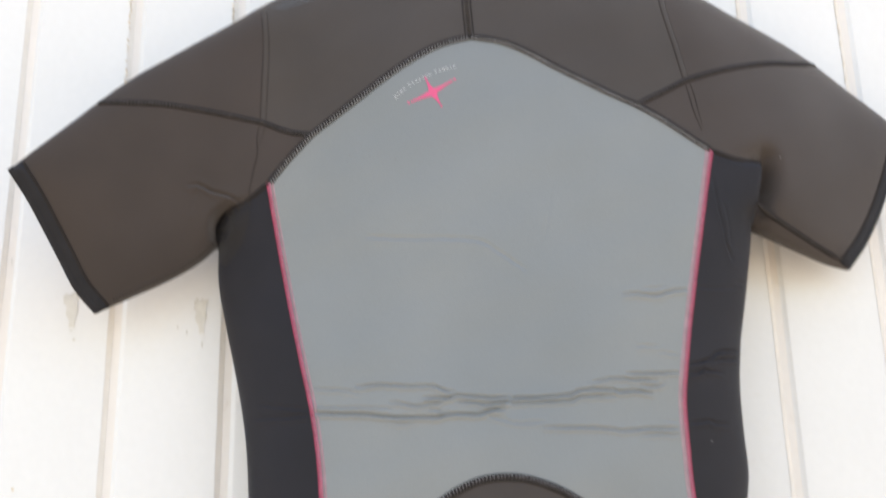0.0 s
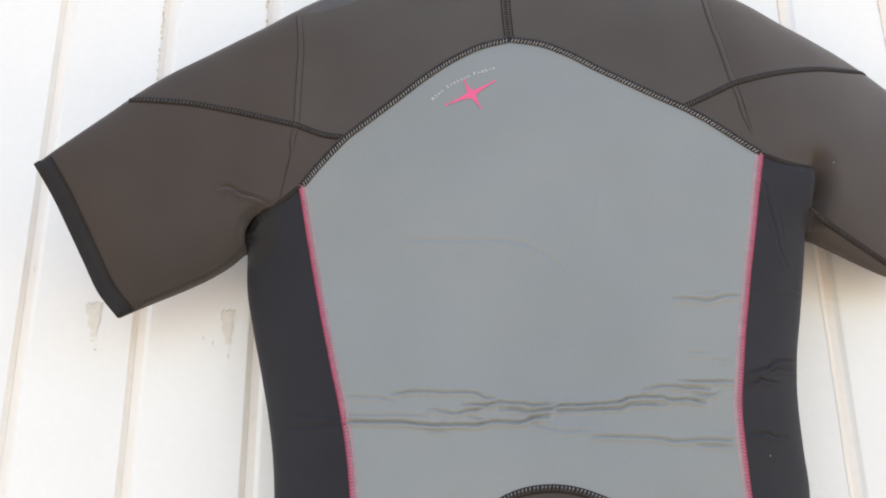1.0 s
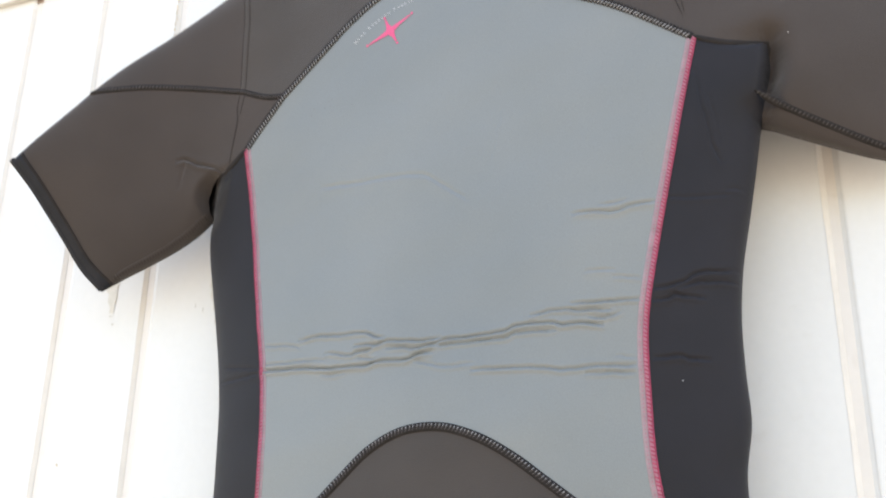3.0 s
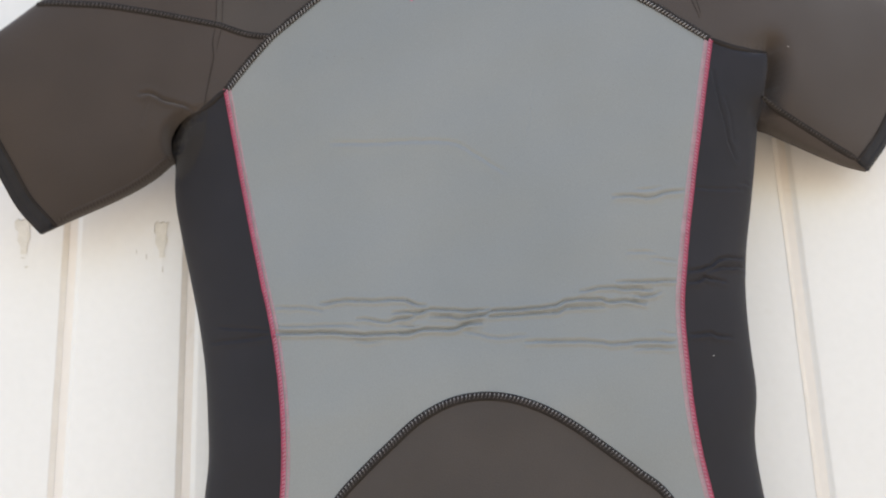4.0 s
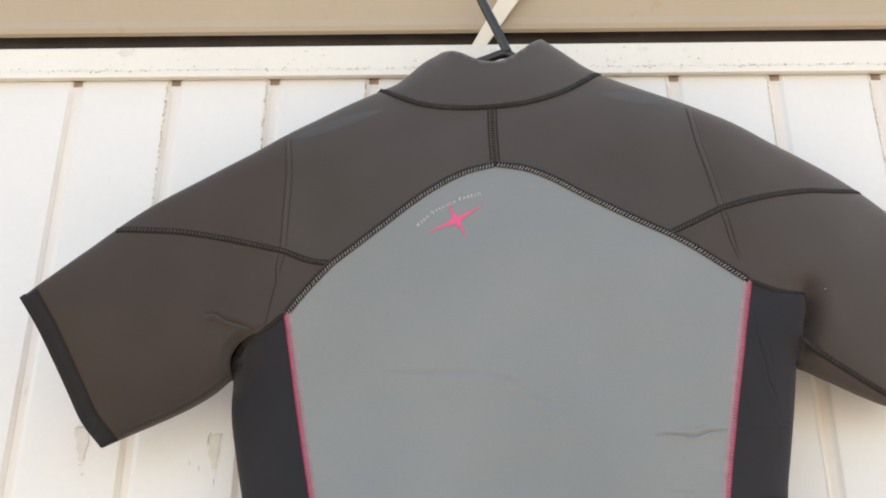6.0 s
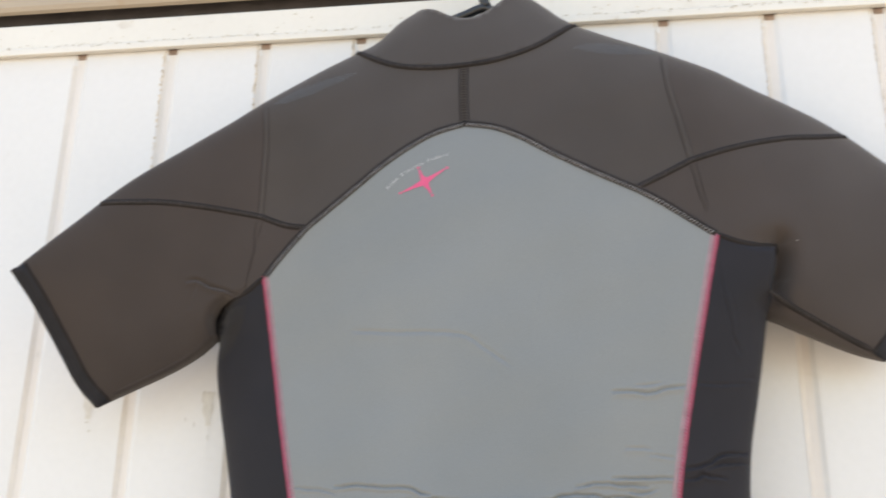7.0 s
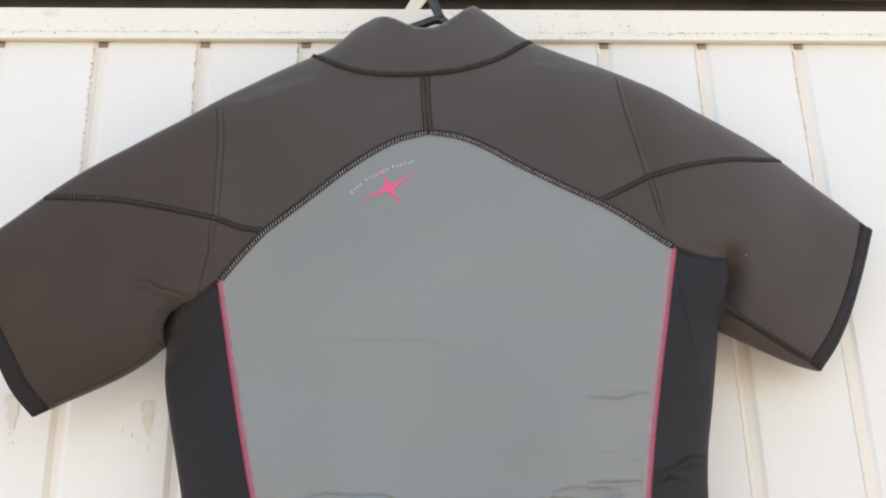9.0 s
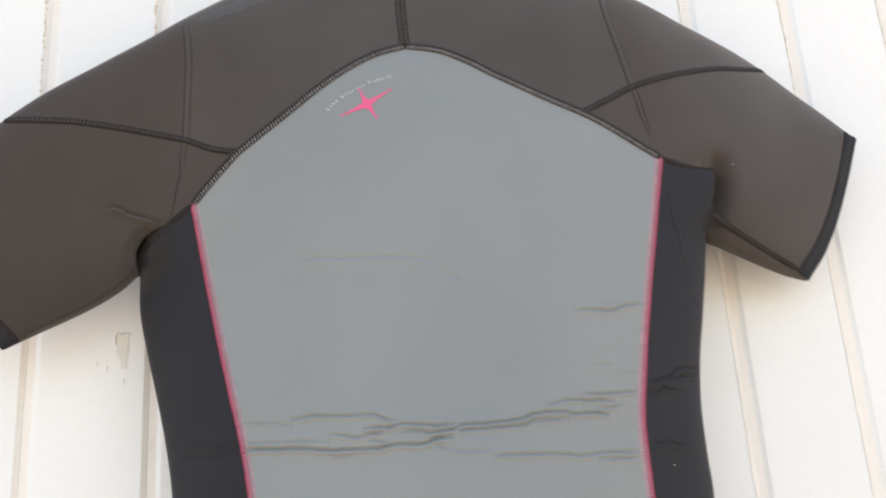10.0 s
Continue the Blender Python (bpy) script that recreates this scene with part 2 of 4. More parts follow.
def creep(x, z0, z1, width, step):
    """A broken line of rust blisters down the edge of a groove."""
    z, verts, faces = z1, [], []
    while z > z0:
        fade = (z - z0) / (z1 - z0)
        if rng.random() < .35 + .65 * fade:
            w, h = width * rng.uniform(.35, 1.1) * (.5 + .5 * fade), step * rng.uniform(.5, 1.5)
            k = len(verts)
            cx = x + rng.uniform(-.0008, .0008)
            for i in range(8):
                a = math.pi * i / 4
                verts.append((cx + w / 2 * math.cos(a) * rng.uniform(.6, 1.2), -.0004 - rng.uniform(0, .0003), z + h / 2 * math.sin(a)))
            faces.append(tuple(range(k + 7, k - 1, -1)))
        z -= step
    return verts, faces


# thin beige strip over the left slope of each groove
for i in range(-6, 7):
    x = (i + .5) * PITCH - PITCH / 2 + (PITCH - .0125) / 2
    zs = np.arange(RAIL_Z - .9, RAIL_Z - .003, .012)
    v = [(x + dx + rng.uniform(-.0003, .0003) * (dx < 0), y, z) for z in zs for dx, y in ((-.0014, -.0003), (.0004, .0006), (.0028, .0015))]
    mesh_object("beige_edge", v, [(3 * k + j, 3 * k + j + 1, 3 * k + j + 4, 3 * k + j + 3) for k in range(len(zs) - 1) for j in (0, 1)], GROOVE_EDGE, door, "beige strip down the left edge of a groove", smooth=False)
for i in range(-4, 5):
    x = (i + .5) * PITCH
    long = {-4: .30, -3: .34, -2: .36, -1: .10}.get(i, .20)
    v, f = creep(x - .0078, RAIL_Z - long, RAIL_Z - .002, .0034 if i < 0 else .0014, .0032)
    mesh_object("rust_line", v, f, RUST, door, "broken line of rust along a groove", smooth=False)
v, f = [], []
for _ in range(620):
    x, k = rng.uniform(-.7, .7), len(v)
    z = RAIL_Z + .0082 + rng.gauss(0, .0016) if rng.random() < .8 else RAIL_Z + rng.uniform(.010, .036)
    y = -.0063 if z > RAIL_Z + .0085 else -.0081
    r = rng.uniform(.0002, .0009)
    for j in range(6):
        a = math.pi * j / 3
        v.append((x + r * 1.7 * math.cos(a) * rng.uniform(.6, 1.3), y, z + r * math.sin(a)))
    f.append(tuple(range(k + 5, k - 1, -1)))
tagged(mesh_object("rust_speck", v, f, RAIL_SPECK, door, "specks of rust on the top rail", smooth=False), kind="stuff")

# white strap that crosses the gap, and the hanger's peg on it
strap = tagged(new("metal_strap"), "white painted metal strap across the gap over the door", "bracket")
bm = bmesh.new()
box(bm, (-.0062, -.0015, -.036), (.0062, .0015, .085), .0008)
for v in bm.verts:
    v.co.x *= 1 + .9 * max(0, v.co.z + .02) / .1
bmesh.ops.transform(bm, verts=bm.verts, matrix=pose(.1195, .0105, RAIL_Z + .0565, 27, 38, 0))
part("strap_plate", bm, RAIL_PAINT, strap)
bm = bmesh.new()
bmesh.ops.create_cone(bm, cap_ends=True, segments=14, radius1=.004, radius2=.004, depth=.05)
bmesh.ops.transform(bm, verts=bm.verts, matrix=pose(.1190, -.050, RAIL_Z + .1695, 90, 0, 0))
part("peg", bm, RAIL_PAINT, strap)


# ---- the shape of the hanging suit ----
def spline(pts, step=0.004):
    """Catmull-Rom curve through the points, sampled about every step metres."""
    p = [np.array(q, float) for q in pts]
    p = [2 * p[0] - p[1], *p, 2 * p[-1] - p[-2]]
    out = []
    for a, b, c, d in zip(p, p[1:], p[2:], p[3:]):
        n = max(1, int(np.ceil(np.linalg.norm(c - b) / step)))
        for t in np.arange(n) / n:
            out.append(0.5 * (2 * b + (c - a) * t + (2 * a - 5 * b + 4 * c - d) * t * t + (3 * b - a - 3 * c + d) * t**3))
    return np.array([*out, p[-2]])

# outline of the suit seen from the front: u to its right side, z up
SHOULDER_L = spline([(-.1178, .2040), (-.1459, .1879), (-.1733, .1705), (-.2004, .1528), (-.2265, .1336), (-.2526, .1143), (-.2774, .0935), (-.3012, .0715), (-.3233, .0477), (-.3445, .0233), (-.3660, -.0010), (-.3880, -.0248)])
CUFF_L = spline([(-.3880, -.0248), (-.3760, -.0451), (-.3658, -.0664), (-.3559, -.0878), (-.3457, -.1091), (-.3310, -.1268)])
UNDERARM_L = spline([(-.3310, -.1268), (-.3139, -.1176), (-.2968, -.1086), (-.2798, -.0993), (-.2633, -.0892), (-.2479, -.0775), (-.2345, -.0635)])
SIDE_L = spline([(-.2345, -.0635), (-.2328, -.0981), (-.2260, -.1322), (-.2180, -.1660), (-.2104, -.1999), (-.2045, -.2342), (-.2012, -.2687), (-.1996, -.3033), (-.2020, -.3380), (-.1990, -.4000), (-.2030, -.5000), (-.2050, -.6000)])
LEG = spline([(-.205, -.600), (-.200, -.685), (-.025, -.678), (-.008, -.551), (.013, -.550), (.036, -.675), (.205, -.680), (.212, -.600)], 0.01)
SIDE_R = spline([(.2120, -.6000), (.2140, -.5000), (.2100, -.4000), (.2028, -.3380), (.2012, -.3029), (.2066, -.2682), (.2058, -.2331), (.2062, -.1979), (.2102, -.1630), (.2174, -.1284), (.2244, -.0939), (.2308, -.0596)])
UNDERARM_R = spline([(.2308, -.0596), (.2488, -.0683), (.2675, -.0756), (.2865, -.0821), (.3058, -.0875), (.3255, -.0910)])
CUFF_R = spline([(.3255, -.0910), (.3450, -.0679), (.3609, -.0421), (.3739, -.0146), (.3857, .0134), (.3970, .0416)])
SHOULDER_R = spline([(.3970, .0416), (.3730, .0638), (.3480, .0849), (.3228, .1058), (.2952, .1232), (.2656, .1372), (.2358, .1507), (.2062, .1647), (.1755, .1760), (.1456, .1891), (.1161, .2034), (.0873, .2188)])
COLLAR_SIDE_L = spline([(-.1178, .2040), (-.1020, .2128), (-.0891, .2254), (-.0775, .2375), (-.0640, .2475)])
COLLAR_TOP = spline([(-.0640, .2475), (-.0527, .2445), (-.0418, .2398), (-.0319, .2334), (-.0212, .2286), (-.0097, .2274), (.0011, .2316), (.0109, .2388), (.0198, .2472), (.0283, .2555), (.0371, .2638)])
COLLAR_SIDE_R = spline([(.0873, .2188), (.0733, .2288), (.0611, .2409), (.0494, .2522), (.0371, .2638)])
NECK = np.concatenate([COLLAR_SIDE_R[:-1], spline([(.0371, .2638), (.040, .325), (-.060, .315), (-.0640, .2475)])[:-1], COLLAR_SIDE_L[::-1]])
OUTLINE = np.concatenate([c[:-1] for c in (SHOULDER_L, CUFF_L, UNDERARM_L, SIDE_L, LEG, SIDE_R, UNDERARM_R, CUFF_R, SHOULDER_R, NECK)])
# folds where the sleeves meet the body
PIT_L = spline([(-.2345, -.0635), (-.2364, -.0548), (-.2354, -.0459), (-.2301, -.0387), (-.2225, -.0340)])
PIT_R = spline([(.2308, -.0596), (.2344, -.0456), (.2379, -.0316), (.2409, -.0174), (.2405, -.0030)])

def segments(*curves, closed=False):
    return np.concatenate([np.stack([c[:-1], c[1:]], 1) for c in curves] + ([np.stack([curves[0][-1:], curves[0][:1]], 1)] if closed else []))

EDGES = segments(OUTLINE, closed=True)

def distance(q, seg):
    """Distance of each point to the nearest of the segments."""
    a, d = seg[:, 0], seg[:, 1] - seg[:, 0]
    best = np.full(len(q), 9.0)
    for a1, d1 in zip(a, d):
        t = np.clip((q - a1) @ d1 / (d1 @ d1 + 1e-12), 0, 1)
        best = np.minimum(best, np.hypot(*(q - a1 - t[:, None] * d1).T))
    return best

def inside(q, poly):
    x, y = q.T
    hit = np.zeros(len(q), bool)
    for (x1, y1), (x2, y2) in zip(poly, np.roll(poly, -1, 0)):
        if y1 != y2:
            hit ^= ((y1 > y) != (y2 > y)) & (x < (x2 - x1) * (y - y1) / (y2 - y1) + x1)
    return hit

# swelling of the hollow suit: a soap film over the outline
CELL = 0.006
GU, GZ = np.arange(-.43, .44, CELL), np.arange(-.72, .36, CELL)
grid = np.stack(np.meshgrid(GU, GZ), -1).reshape(-1, 2)
GRID_D = distance(grid, EDGES)
GRID_IN = (inside(grid, OUTLINE) & (GRID_D > CELL * 0.45)).reshape(len(GZ), len(GU))
film = np.zeros(GRID_IN.shape)
for _ in range(1500):
    film[1:-1, 1:-1] = np.where(GRID_IN[1:-1, 1:-1], (film[:-2, 1:-1] + film[2:, 1:-1] + film[1:-1, :-2] + film[1:-1, 2:] + CELL**2) / 4, 0)
ratio = np.where(GRID_IN & (GRID_D.reshape(film.shape) > .009), film / np.maximum(GRID_D.reshape(film.shape), .003), 0)
known = ratio > 0
for _ in range(6):
    s, n = np.zeros(film.shape), np.zeros(film.shape)
    for dz, du in ((0, 1), (0, -1), (1, 0), (-1, 0)):
        s += np.roll(ratio * known, (dz, du), (0, 1)); n += np.roll(known, (dz, du), (0, 1))
    ratio, known = np.where(known, ratio, s / np.maximum(n, 1)), known | (n > 0)
for _ in range(6):
    s, n = ratio * known, 1.0 * known
    for dz, du in ((0, 1), (0, -1), (1, 0), (-1, 0)):
        s = s + np.roll(ratio * known, (dz, du), (0, 1)); n = n + np.roll(known, (dz, du), (0, 1))
    ratio = np.where(known, s / np.maximum(n, 1), 0)

def sample(field, q):
    u, z = np.clip((q[:, 0] - GU[0]) / CELL, 0, len(GU) - 1.01), np.clip((q[:, 1] - GZ[0]) / CELL, 0, len(GZ) - 1.01)
    i, j = u.astype(int), z.astype(int)
    f, g = u - i, z - j
    return (field[j, i] * (1 - f) + field[j, i + 1] * f) * (1 - g) + (field[j + 1, i] * (1 - f) + field[j + 1, i + 1] * f) * g

def swell(q):
    """Half the thickness of the suit at points (u, z)."""
    d = distance(q, EDGES)
    s = np.clip((d - .008) / .010, 0, 1)
    s = s * s * (3 - 2 * s)
    f = s * sample(film, q) + (1 - s) * sample(ratio, q) * d
    return .21 * (2 * np.maximum(f, 0)) ** .42

# how the hanging suit leans and its sleeves swing: depth of its middle sheet over a coarse net of u and z
NET_U, NET_Z = (-.4100, -.3300, -.2500, -.1700, -.0850, 0, .0850, .1700, .2500, .3300, .4100), (-.2800, -.1800, -.0900, 0, .0900, .1800, .2700)
DRAPE = [(-.084, -.068, -.049, -.030, -.014, -.001, .002, -.003, -.015, -.029, -.046),
         (-.033, -.045, -.047, -.038, -.023, -.010, -.003, -.003, -.012, -.028, -.042),
         (.016, -.020, -.045, -.047, -.030, -.015, -.008, -.004, -.008, -.029, -.038),
         (.059, .009, -.038, -.049, -.031, -.019, -.011, -.010, -.009, -.026, -.031),
         (.089, .035, -.017, -.037, -.030, -.022, -.012, -.010, -.015, -.029, -.029),
         (.113, .060, .013, -.016, -.027, -.024, -.011, -.001, -.013, -.026, -.031),
         (.135, .085, .041, .004, -.021, -.026, -.013, -.002, -.009, -.020, -.032)]


def taps(net, x):
    """Smooth weights of the net's lines at x."""
    net = np.array(net)
    x = np.clip(x, net[0], net[-1] - 1e-9)
    k = np.searchsorted(net, x, side="right") - 1
    t = (x - net[k]) / (net[k + 1] - net[k])
    w = np.zeros((len(x), len(net)))
    for step, share in ((-1, -.5 * t + t**2 - .5 * t**3), (0, 1 - 2.5 * t**2 + 1.5 * t**3), (1, .5 * t + 2 * t**2 - 1.5 * t**3), (2, -.5 * t**2 + .5 * t**3)):
        np.add.at(w, (np.arange(len(x)), np.clip(k + step, 0, len(net) - 1)), share)
    return w


def middle(q):
    """Depth of the suit's middle sheet: it hangs a little forward at the hem, and the sleeves swing."""
    return np.einsum("ni,ij,nj->n", taps(NET_Z, q[:, 1]), np.array(DRAPE), taps(NET_U, q[:, 0]))


CREASES = []


def crease(points, deep, wide):
    """A fold pressed into the front along a curve."""
    CREASES.append((points, deep, wide))


# waist, from the pink seam to the middle
crease([(-.1466, -.1956), (-.1356, -.1970), (-.1262, -.1977), (-.1183, -.1997), (-.1118, -.2015)], .0006, .0009)
crease([(-.1125, -.1961), (-.1056, -.1961), (-.0989, -.1953), (-.0899, -.1955), (-.0743, -.1973), (-.0547, -.1977), (-.0482, -.1998), (-.0431, -.2023), (-.0362, -.2035)], .0010, .0010)
crease([(-.0603, -.2074), (-.0504, -.2071), (-.0418, -.2084), (-.0345, -.2062), (-.0227, -.2072), (-.0081, -.2088), (.0015, -.2087), (.0074, -.2077)], .0011, .0010)
# waist, from the middle to the other seam
crease([(.0014, -.2130), (.0056, -.2119), (.0106, -.2095), (.0230, -.2095), (.0353, -.2091), (.0456, -.2085), (.0559, -.2071), (.0622, -.2043), (.0745, -.2037), (.0868, -.2039), (.0928, -.2057), (.1052, -.2050), (.1113, -.2058), (.1194, -.2071)], .0012, .0010)
crease([(.0043, -.2144), (.0146, -.2135), (.0310, -.2132), (.0433, -.2127), (.0556, -.2122), (.0619, -.2098), (.0742, -.2092), (.0884, -.2094)], .0008, .0009)
crease([(-.0860, -.2102), (-.0785, -.2106), (-.0676, -.2134), (-.0633, -.2137), (-.0568, -.2123), (-.0491, -.2114), (-.0427, -.2092)], .0009, .0009)
crease([(-.0333, -.2118), (-.0228, -.2119), (-.0123, -.2141), (-.0019, -.2128), (.0043, -.2122)], .0009, .0009)
crease([(-.1475, -.2152), (-.1277, -.2171), (-.1049, -.2186), (-.0915, -.2207), (-.0805, -.2217), (-.0653, -.2221), (-.0525, -.2228), (-.0461, -.2223), (-.0397, -.2205), (-.0271, -.2211), (-.0167, -.2215), (-.0104, -.2188), (.0013, -.2180)], .0014, .0011)
crease([(-.1468, -.2104), (-.1280, -.2118), (-.1051, -.2129), (-.0917, -.2142), (-.0864, -.2154)], .0006, .0009)
crease([(-.0559, -.2167), (-.0503, -.2174), (-.0448, -.2185), (-.0406, -.2183)], .0008, .0008)
crease([(-.0879, -.2252), (-.0804, -.2269), (-.0739, -.2268), (-.0675, -.2263)], .0005, .0009)
crease([(-.0113, -.2230), (-.0022, -.2255), (.0059, -.2278), (.0141, -.2294), (.0222, -.2288), (.0324, -.2282)], .0005, .0010)
crease([(.0322, -.2328), (.0464, -.2331), (.0625, -.2334), (.0786, -.2340), (.0906, -.2358), (.1007, -.2358), (.1110, -.2346), (.1192, -.2342), (.1295, -.2346), (.1390, -.2345)], .0009, .0010)
crease([(.1086, -.2395), (.1229, -.2391), (.1311, -.2394), (.1385, -.2397)], .0006, .0009)
crease([(.1280, -.2281), (.1341, -.2288), (.1395, -.2292)], .0004, .0009)
crease([(.0728, -.1982), (.0811, -.1967), (.0874, -.1955), (.0956, -.1956), (.1058, -.1966), (.1162, -.1966), (.1244, -.1970)], .0009, .0009)
crease([(.1000, -.1914), (.1145, -.1915), (.1270, -.1911), (.1363, -.1906), (.1444, -.1901)], .0010, .0009)
crease([(.1117, -.2012), (.1199, -.2021), (.1262, -.2012), (.1314, -.1987)], .0008, .0009)
# above the waist
crease([(.1100, -.1693), (.1184, -.1689), (.1288, -.1698)], .0005, .0010)
crease([(.1284, -.1745), (.1368, -.1749), (.1452, -.1760)], .0005, .0009)
crease([(.1027, -.1268), (.1155, -.1262), (.1260, -.1276), (.1346, -.1268), (.1404, -.1241), (.1479, -.1227), (.1575, -.1217)], .0009, .0011)
crease([(.1201, -.1222), (.1308, -.1214), (.1396, -.1192)], .0005, .0010)
crease([(-.1042, -.0697), (-.0663, -.0738), (-.0388, -.0754), (-.0118, -.0789), (.0013, -.0876), (.0142, -.0970), (.0248, -.1051)], .00042, .0018)
crease([(.0502, -.0343), (.0454, -.0608), (.0411, -.0797)], .00025, .0018)
# side panels
crease([(-.1919, -.2061), (-.1711, -.2092), (-.1500, -.2128)], .0004, .0013)
crease([(-.1970, -.2167), (-.1756, -.2173), (-.1493, -.2164)], .0005, .0014)
crease([(.1538, -.1832), (.1639, -.1816), (.1730, -.1783), (.1786, -.1742), (.1841, -.1716), (.1930, -.1708), (.2055, -.1685)], .0009, .0012)
crease([(.1692, -.1831), (.1775, -.1801), (.1837, -.1786), (.1961, -.1773), (.2059, -.1770)], .0008, .0011)
crease([(.1534, -.1910), (.1617, -.1902), (.1672, -.1874), (.1742, -.1884), (.1847, -.1894)], .0008, .0011)
crease([(.1515, -.2298), (.1613, -.2290), (.1683, -.2281), (.1734, -.2301), (.1855, -.2303)], .0007, .0012)
crease([(.2045, -.1130), (.2111, -.1119), (.2147, -.1125)], .0005, .0012)
crease([(.1600, -.1189), (.1858, -.1191), (.2079, -.1165)], .0003, .0012)
crease([(.1902, -.0244), (.1922, -.0485), (.1957, -.0673), (.1975, -.0810), (.2023, -.0942)], .0008, .0015)
crease([(.1980, -.0458), (.2009, -.0621), (.2023, -.0806)], .0005, .0013)
# fold over the armpit
crease([(-.2556, -.0185), (-.2479, -.0173), (-.2388, -.0218), (-.2296, -.0241), (-.2208, -.0267), (-.2144, -.0305)], .0012, .0015)
crease([(-.2475, -.0187), (-.2514, -.0287), (-.2544, -.0415)], .0006, .0017)


def wander(pts):
    """A crease's line, with the small kinks of a real fold."""
    c = spline(pts, .0022)
    k = np.arange(len(c))
    off = np.random.RandomState(int(abs(pts[0][0]) * 9000) + len(pts)).normal(0, .00018, len(c))
    off = np.convolve(off, (.3, .4, .3), "same") + .00012 * np.sin(k * .9 + pts[0][0] * 300)
    return c + np.stack([0 * off, off], 1)


def relief(q):
    """Creases pressed into the front, and the slight unevenness of hanging neoprene."""
    d = np.zeros(len(q))
    for pts, deep, wide in CREASES:
        c = wander(pts)
        seg = segments(c)
        near = (q[:, 0] > c[:, 0].min() - .02) & (q[:, 0] < c[:, 0].max() + .02) & (np.abs(q[:, 1] - c[:, 1].mean()) < .05)
        if near.any():
            r = distance(q[near], seg)
            ends = np.minimum(np.hypot(*(q[near] - c[0]).T), np.hypot(*(q[near] - c[-1]).T))
            lip = distance(q[near] + np.array((0, 2.0 * wide)), seg)
            d[near] += (1.05 * np.exp(-(lip / (1.3 * wide)) ** 2) - 1.75 * np.exp(-(r / (.8 * wide)) ** 2)) * deep * np.clip(.35 + ends / .012, 0, 1) + .25 * deep * np.exp(-((r - 2.4 * wide) / (1.6 * wide)) ** 2)
    u, z = q.T
    soft = np.sin(u * 31 + z * 17 + 1) * np.sin(z * 27 - u * 9) * .0009 + np.sin(u * 64 - z * 43) * np.sin(z * 71 + u * 22 + 2) * .0004
    return d + soft * np.clip(distance(q, EDGES) / .03, 0, 1)


def front(q, lift=0.0):
    """Points of the front surface, in the suit's own space."""
    q = np.asarray(q, float)
    return np.stack([q[:, 0], -(middle(q) + swell(q) + relief(q) + lift), q[:, 1]], 1)


def back(q):
    q = np.asarray(q, float)
    return np.stack([q[:, 0], -np.maximum(middle(q) - .45 * swell(q), -0.0560 + 0.0436 * q[:, 0]), q[:, 1]], 1)


def fill(poly, step, band=None):
    """Triangles inside a closed outline, finer in the band (z0, z1, step)."""
    poly = np.asarray(poly)
    (u0, z0), (u1, z1) = poly.min(0), poly.max(0)

    def lattice(s, za, zb):
        rows = []
        for k, z in enumerate(np.arange(za + s / 2, zb, s * .87)):
            us = np.arange(u0 + (s / 2 if k % 2 else 0), u1, s)
            rows.append(np.stack([us, np.full(len(us), z)], 1))
        return np.concatenate(rows) if rows else np.zeros((0, 2))

    if band:
        grid2 = np.concatenate([lattice(step, z0, band[0]), lattice(band[2], band[0], band[1]), lattice(step, band[1], z1)])
    else:
        grid2 = lattice(step, z0, z1)
    seg = segments(poly, closed=True)
    d = distance(grid2, seg)
    grid2 = grid2[inside(grid2, poly) & (d > .35 * (band[2] if band else step))]
    # rows that follow the rounded rim
    mids = (poly + np.roll(poly, -1, 0)) / 2
    run = np.roll(poly, -1, 0) - poly
    run = run / np.maximum(np.hypot(*run.T)[:, None], 1e-9)
    nrm = np.stack([-run[:, 1], run[:, 0]], 1)
    mids, nrm = np.concatenate([mids, poly]), np.concatenate([nrm, nrm])
    rim = mids[distance(mids, EDGES) < .0005]
    nrm = nrm[distance(mids, EDGES) < .0005]
    extra = np.concatenate([rim + s * k * nrm for s in (-1, 1) for k in (.0005, .0013, .0026, .0046, .0070)]) if len(rim) else np.zeros((0, 2))
    if len(extra):
        extra = extra[inside(extra, poly)]
        extra = extra[distance(extra, seg) > .0004]
    if band:
        rows = []
        for line, *_ in CREASES:
            c = wander(line)
            run = np.gradient(c, axis=0)
            run /= np.hypot(*run.T)[:, None]
            nn = np.stack([-run[:, 1], run[:, 0]], 1)
            rows += [c + nn * k for k in (-.0042, -.0028, -.0017, -.0008, 0, .0008, .0017, .0028, .0042)]
        more = np.concatenate(rows)
        more = more[inside(more, poly)]
        extra = np.concatenate([extra, more[distance(more, seg) > .0008]])
    pts = np.concatenate([poly, extra, grid2])
    n = len(poly)
    v, _, f, *_ = delaunay_2d_cdt([Vector(p) for p in pts], [(i, (i + 1) % n) for i in range(n)], [], 1, 1e-6)
    return np.array([tuple(p) for p in v]), [tuple(t) for t in f]


def chain(*curves):
    """One closed outline from curves laid end to end, each given in the direction of travel."""
    return np.concatenate([c[:-1] for c in curves])


def tuck(fold, depths, reach):
    """Draws a panel back into a fold, as deep as the fold is there, over its own reach."""
    s = np.linspace(0, 1, len(fold))
    deep = np.interp(s, np.linspace(0, 1, len(depths)), depths)

    def pull(q):
        away = np.hypot(q[:, None, 0] - fold[None, :, 0], q[:, None, 1] - fold[None, :, 1])
        k = away.argmin(1)
        return deep[k] * np.exp(-(np.minimum(away.min(1), distance(q, segments(fold))) / reach) ** 2)

    return pull


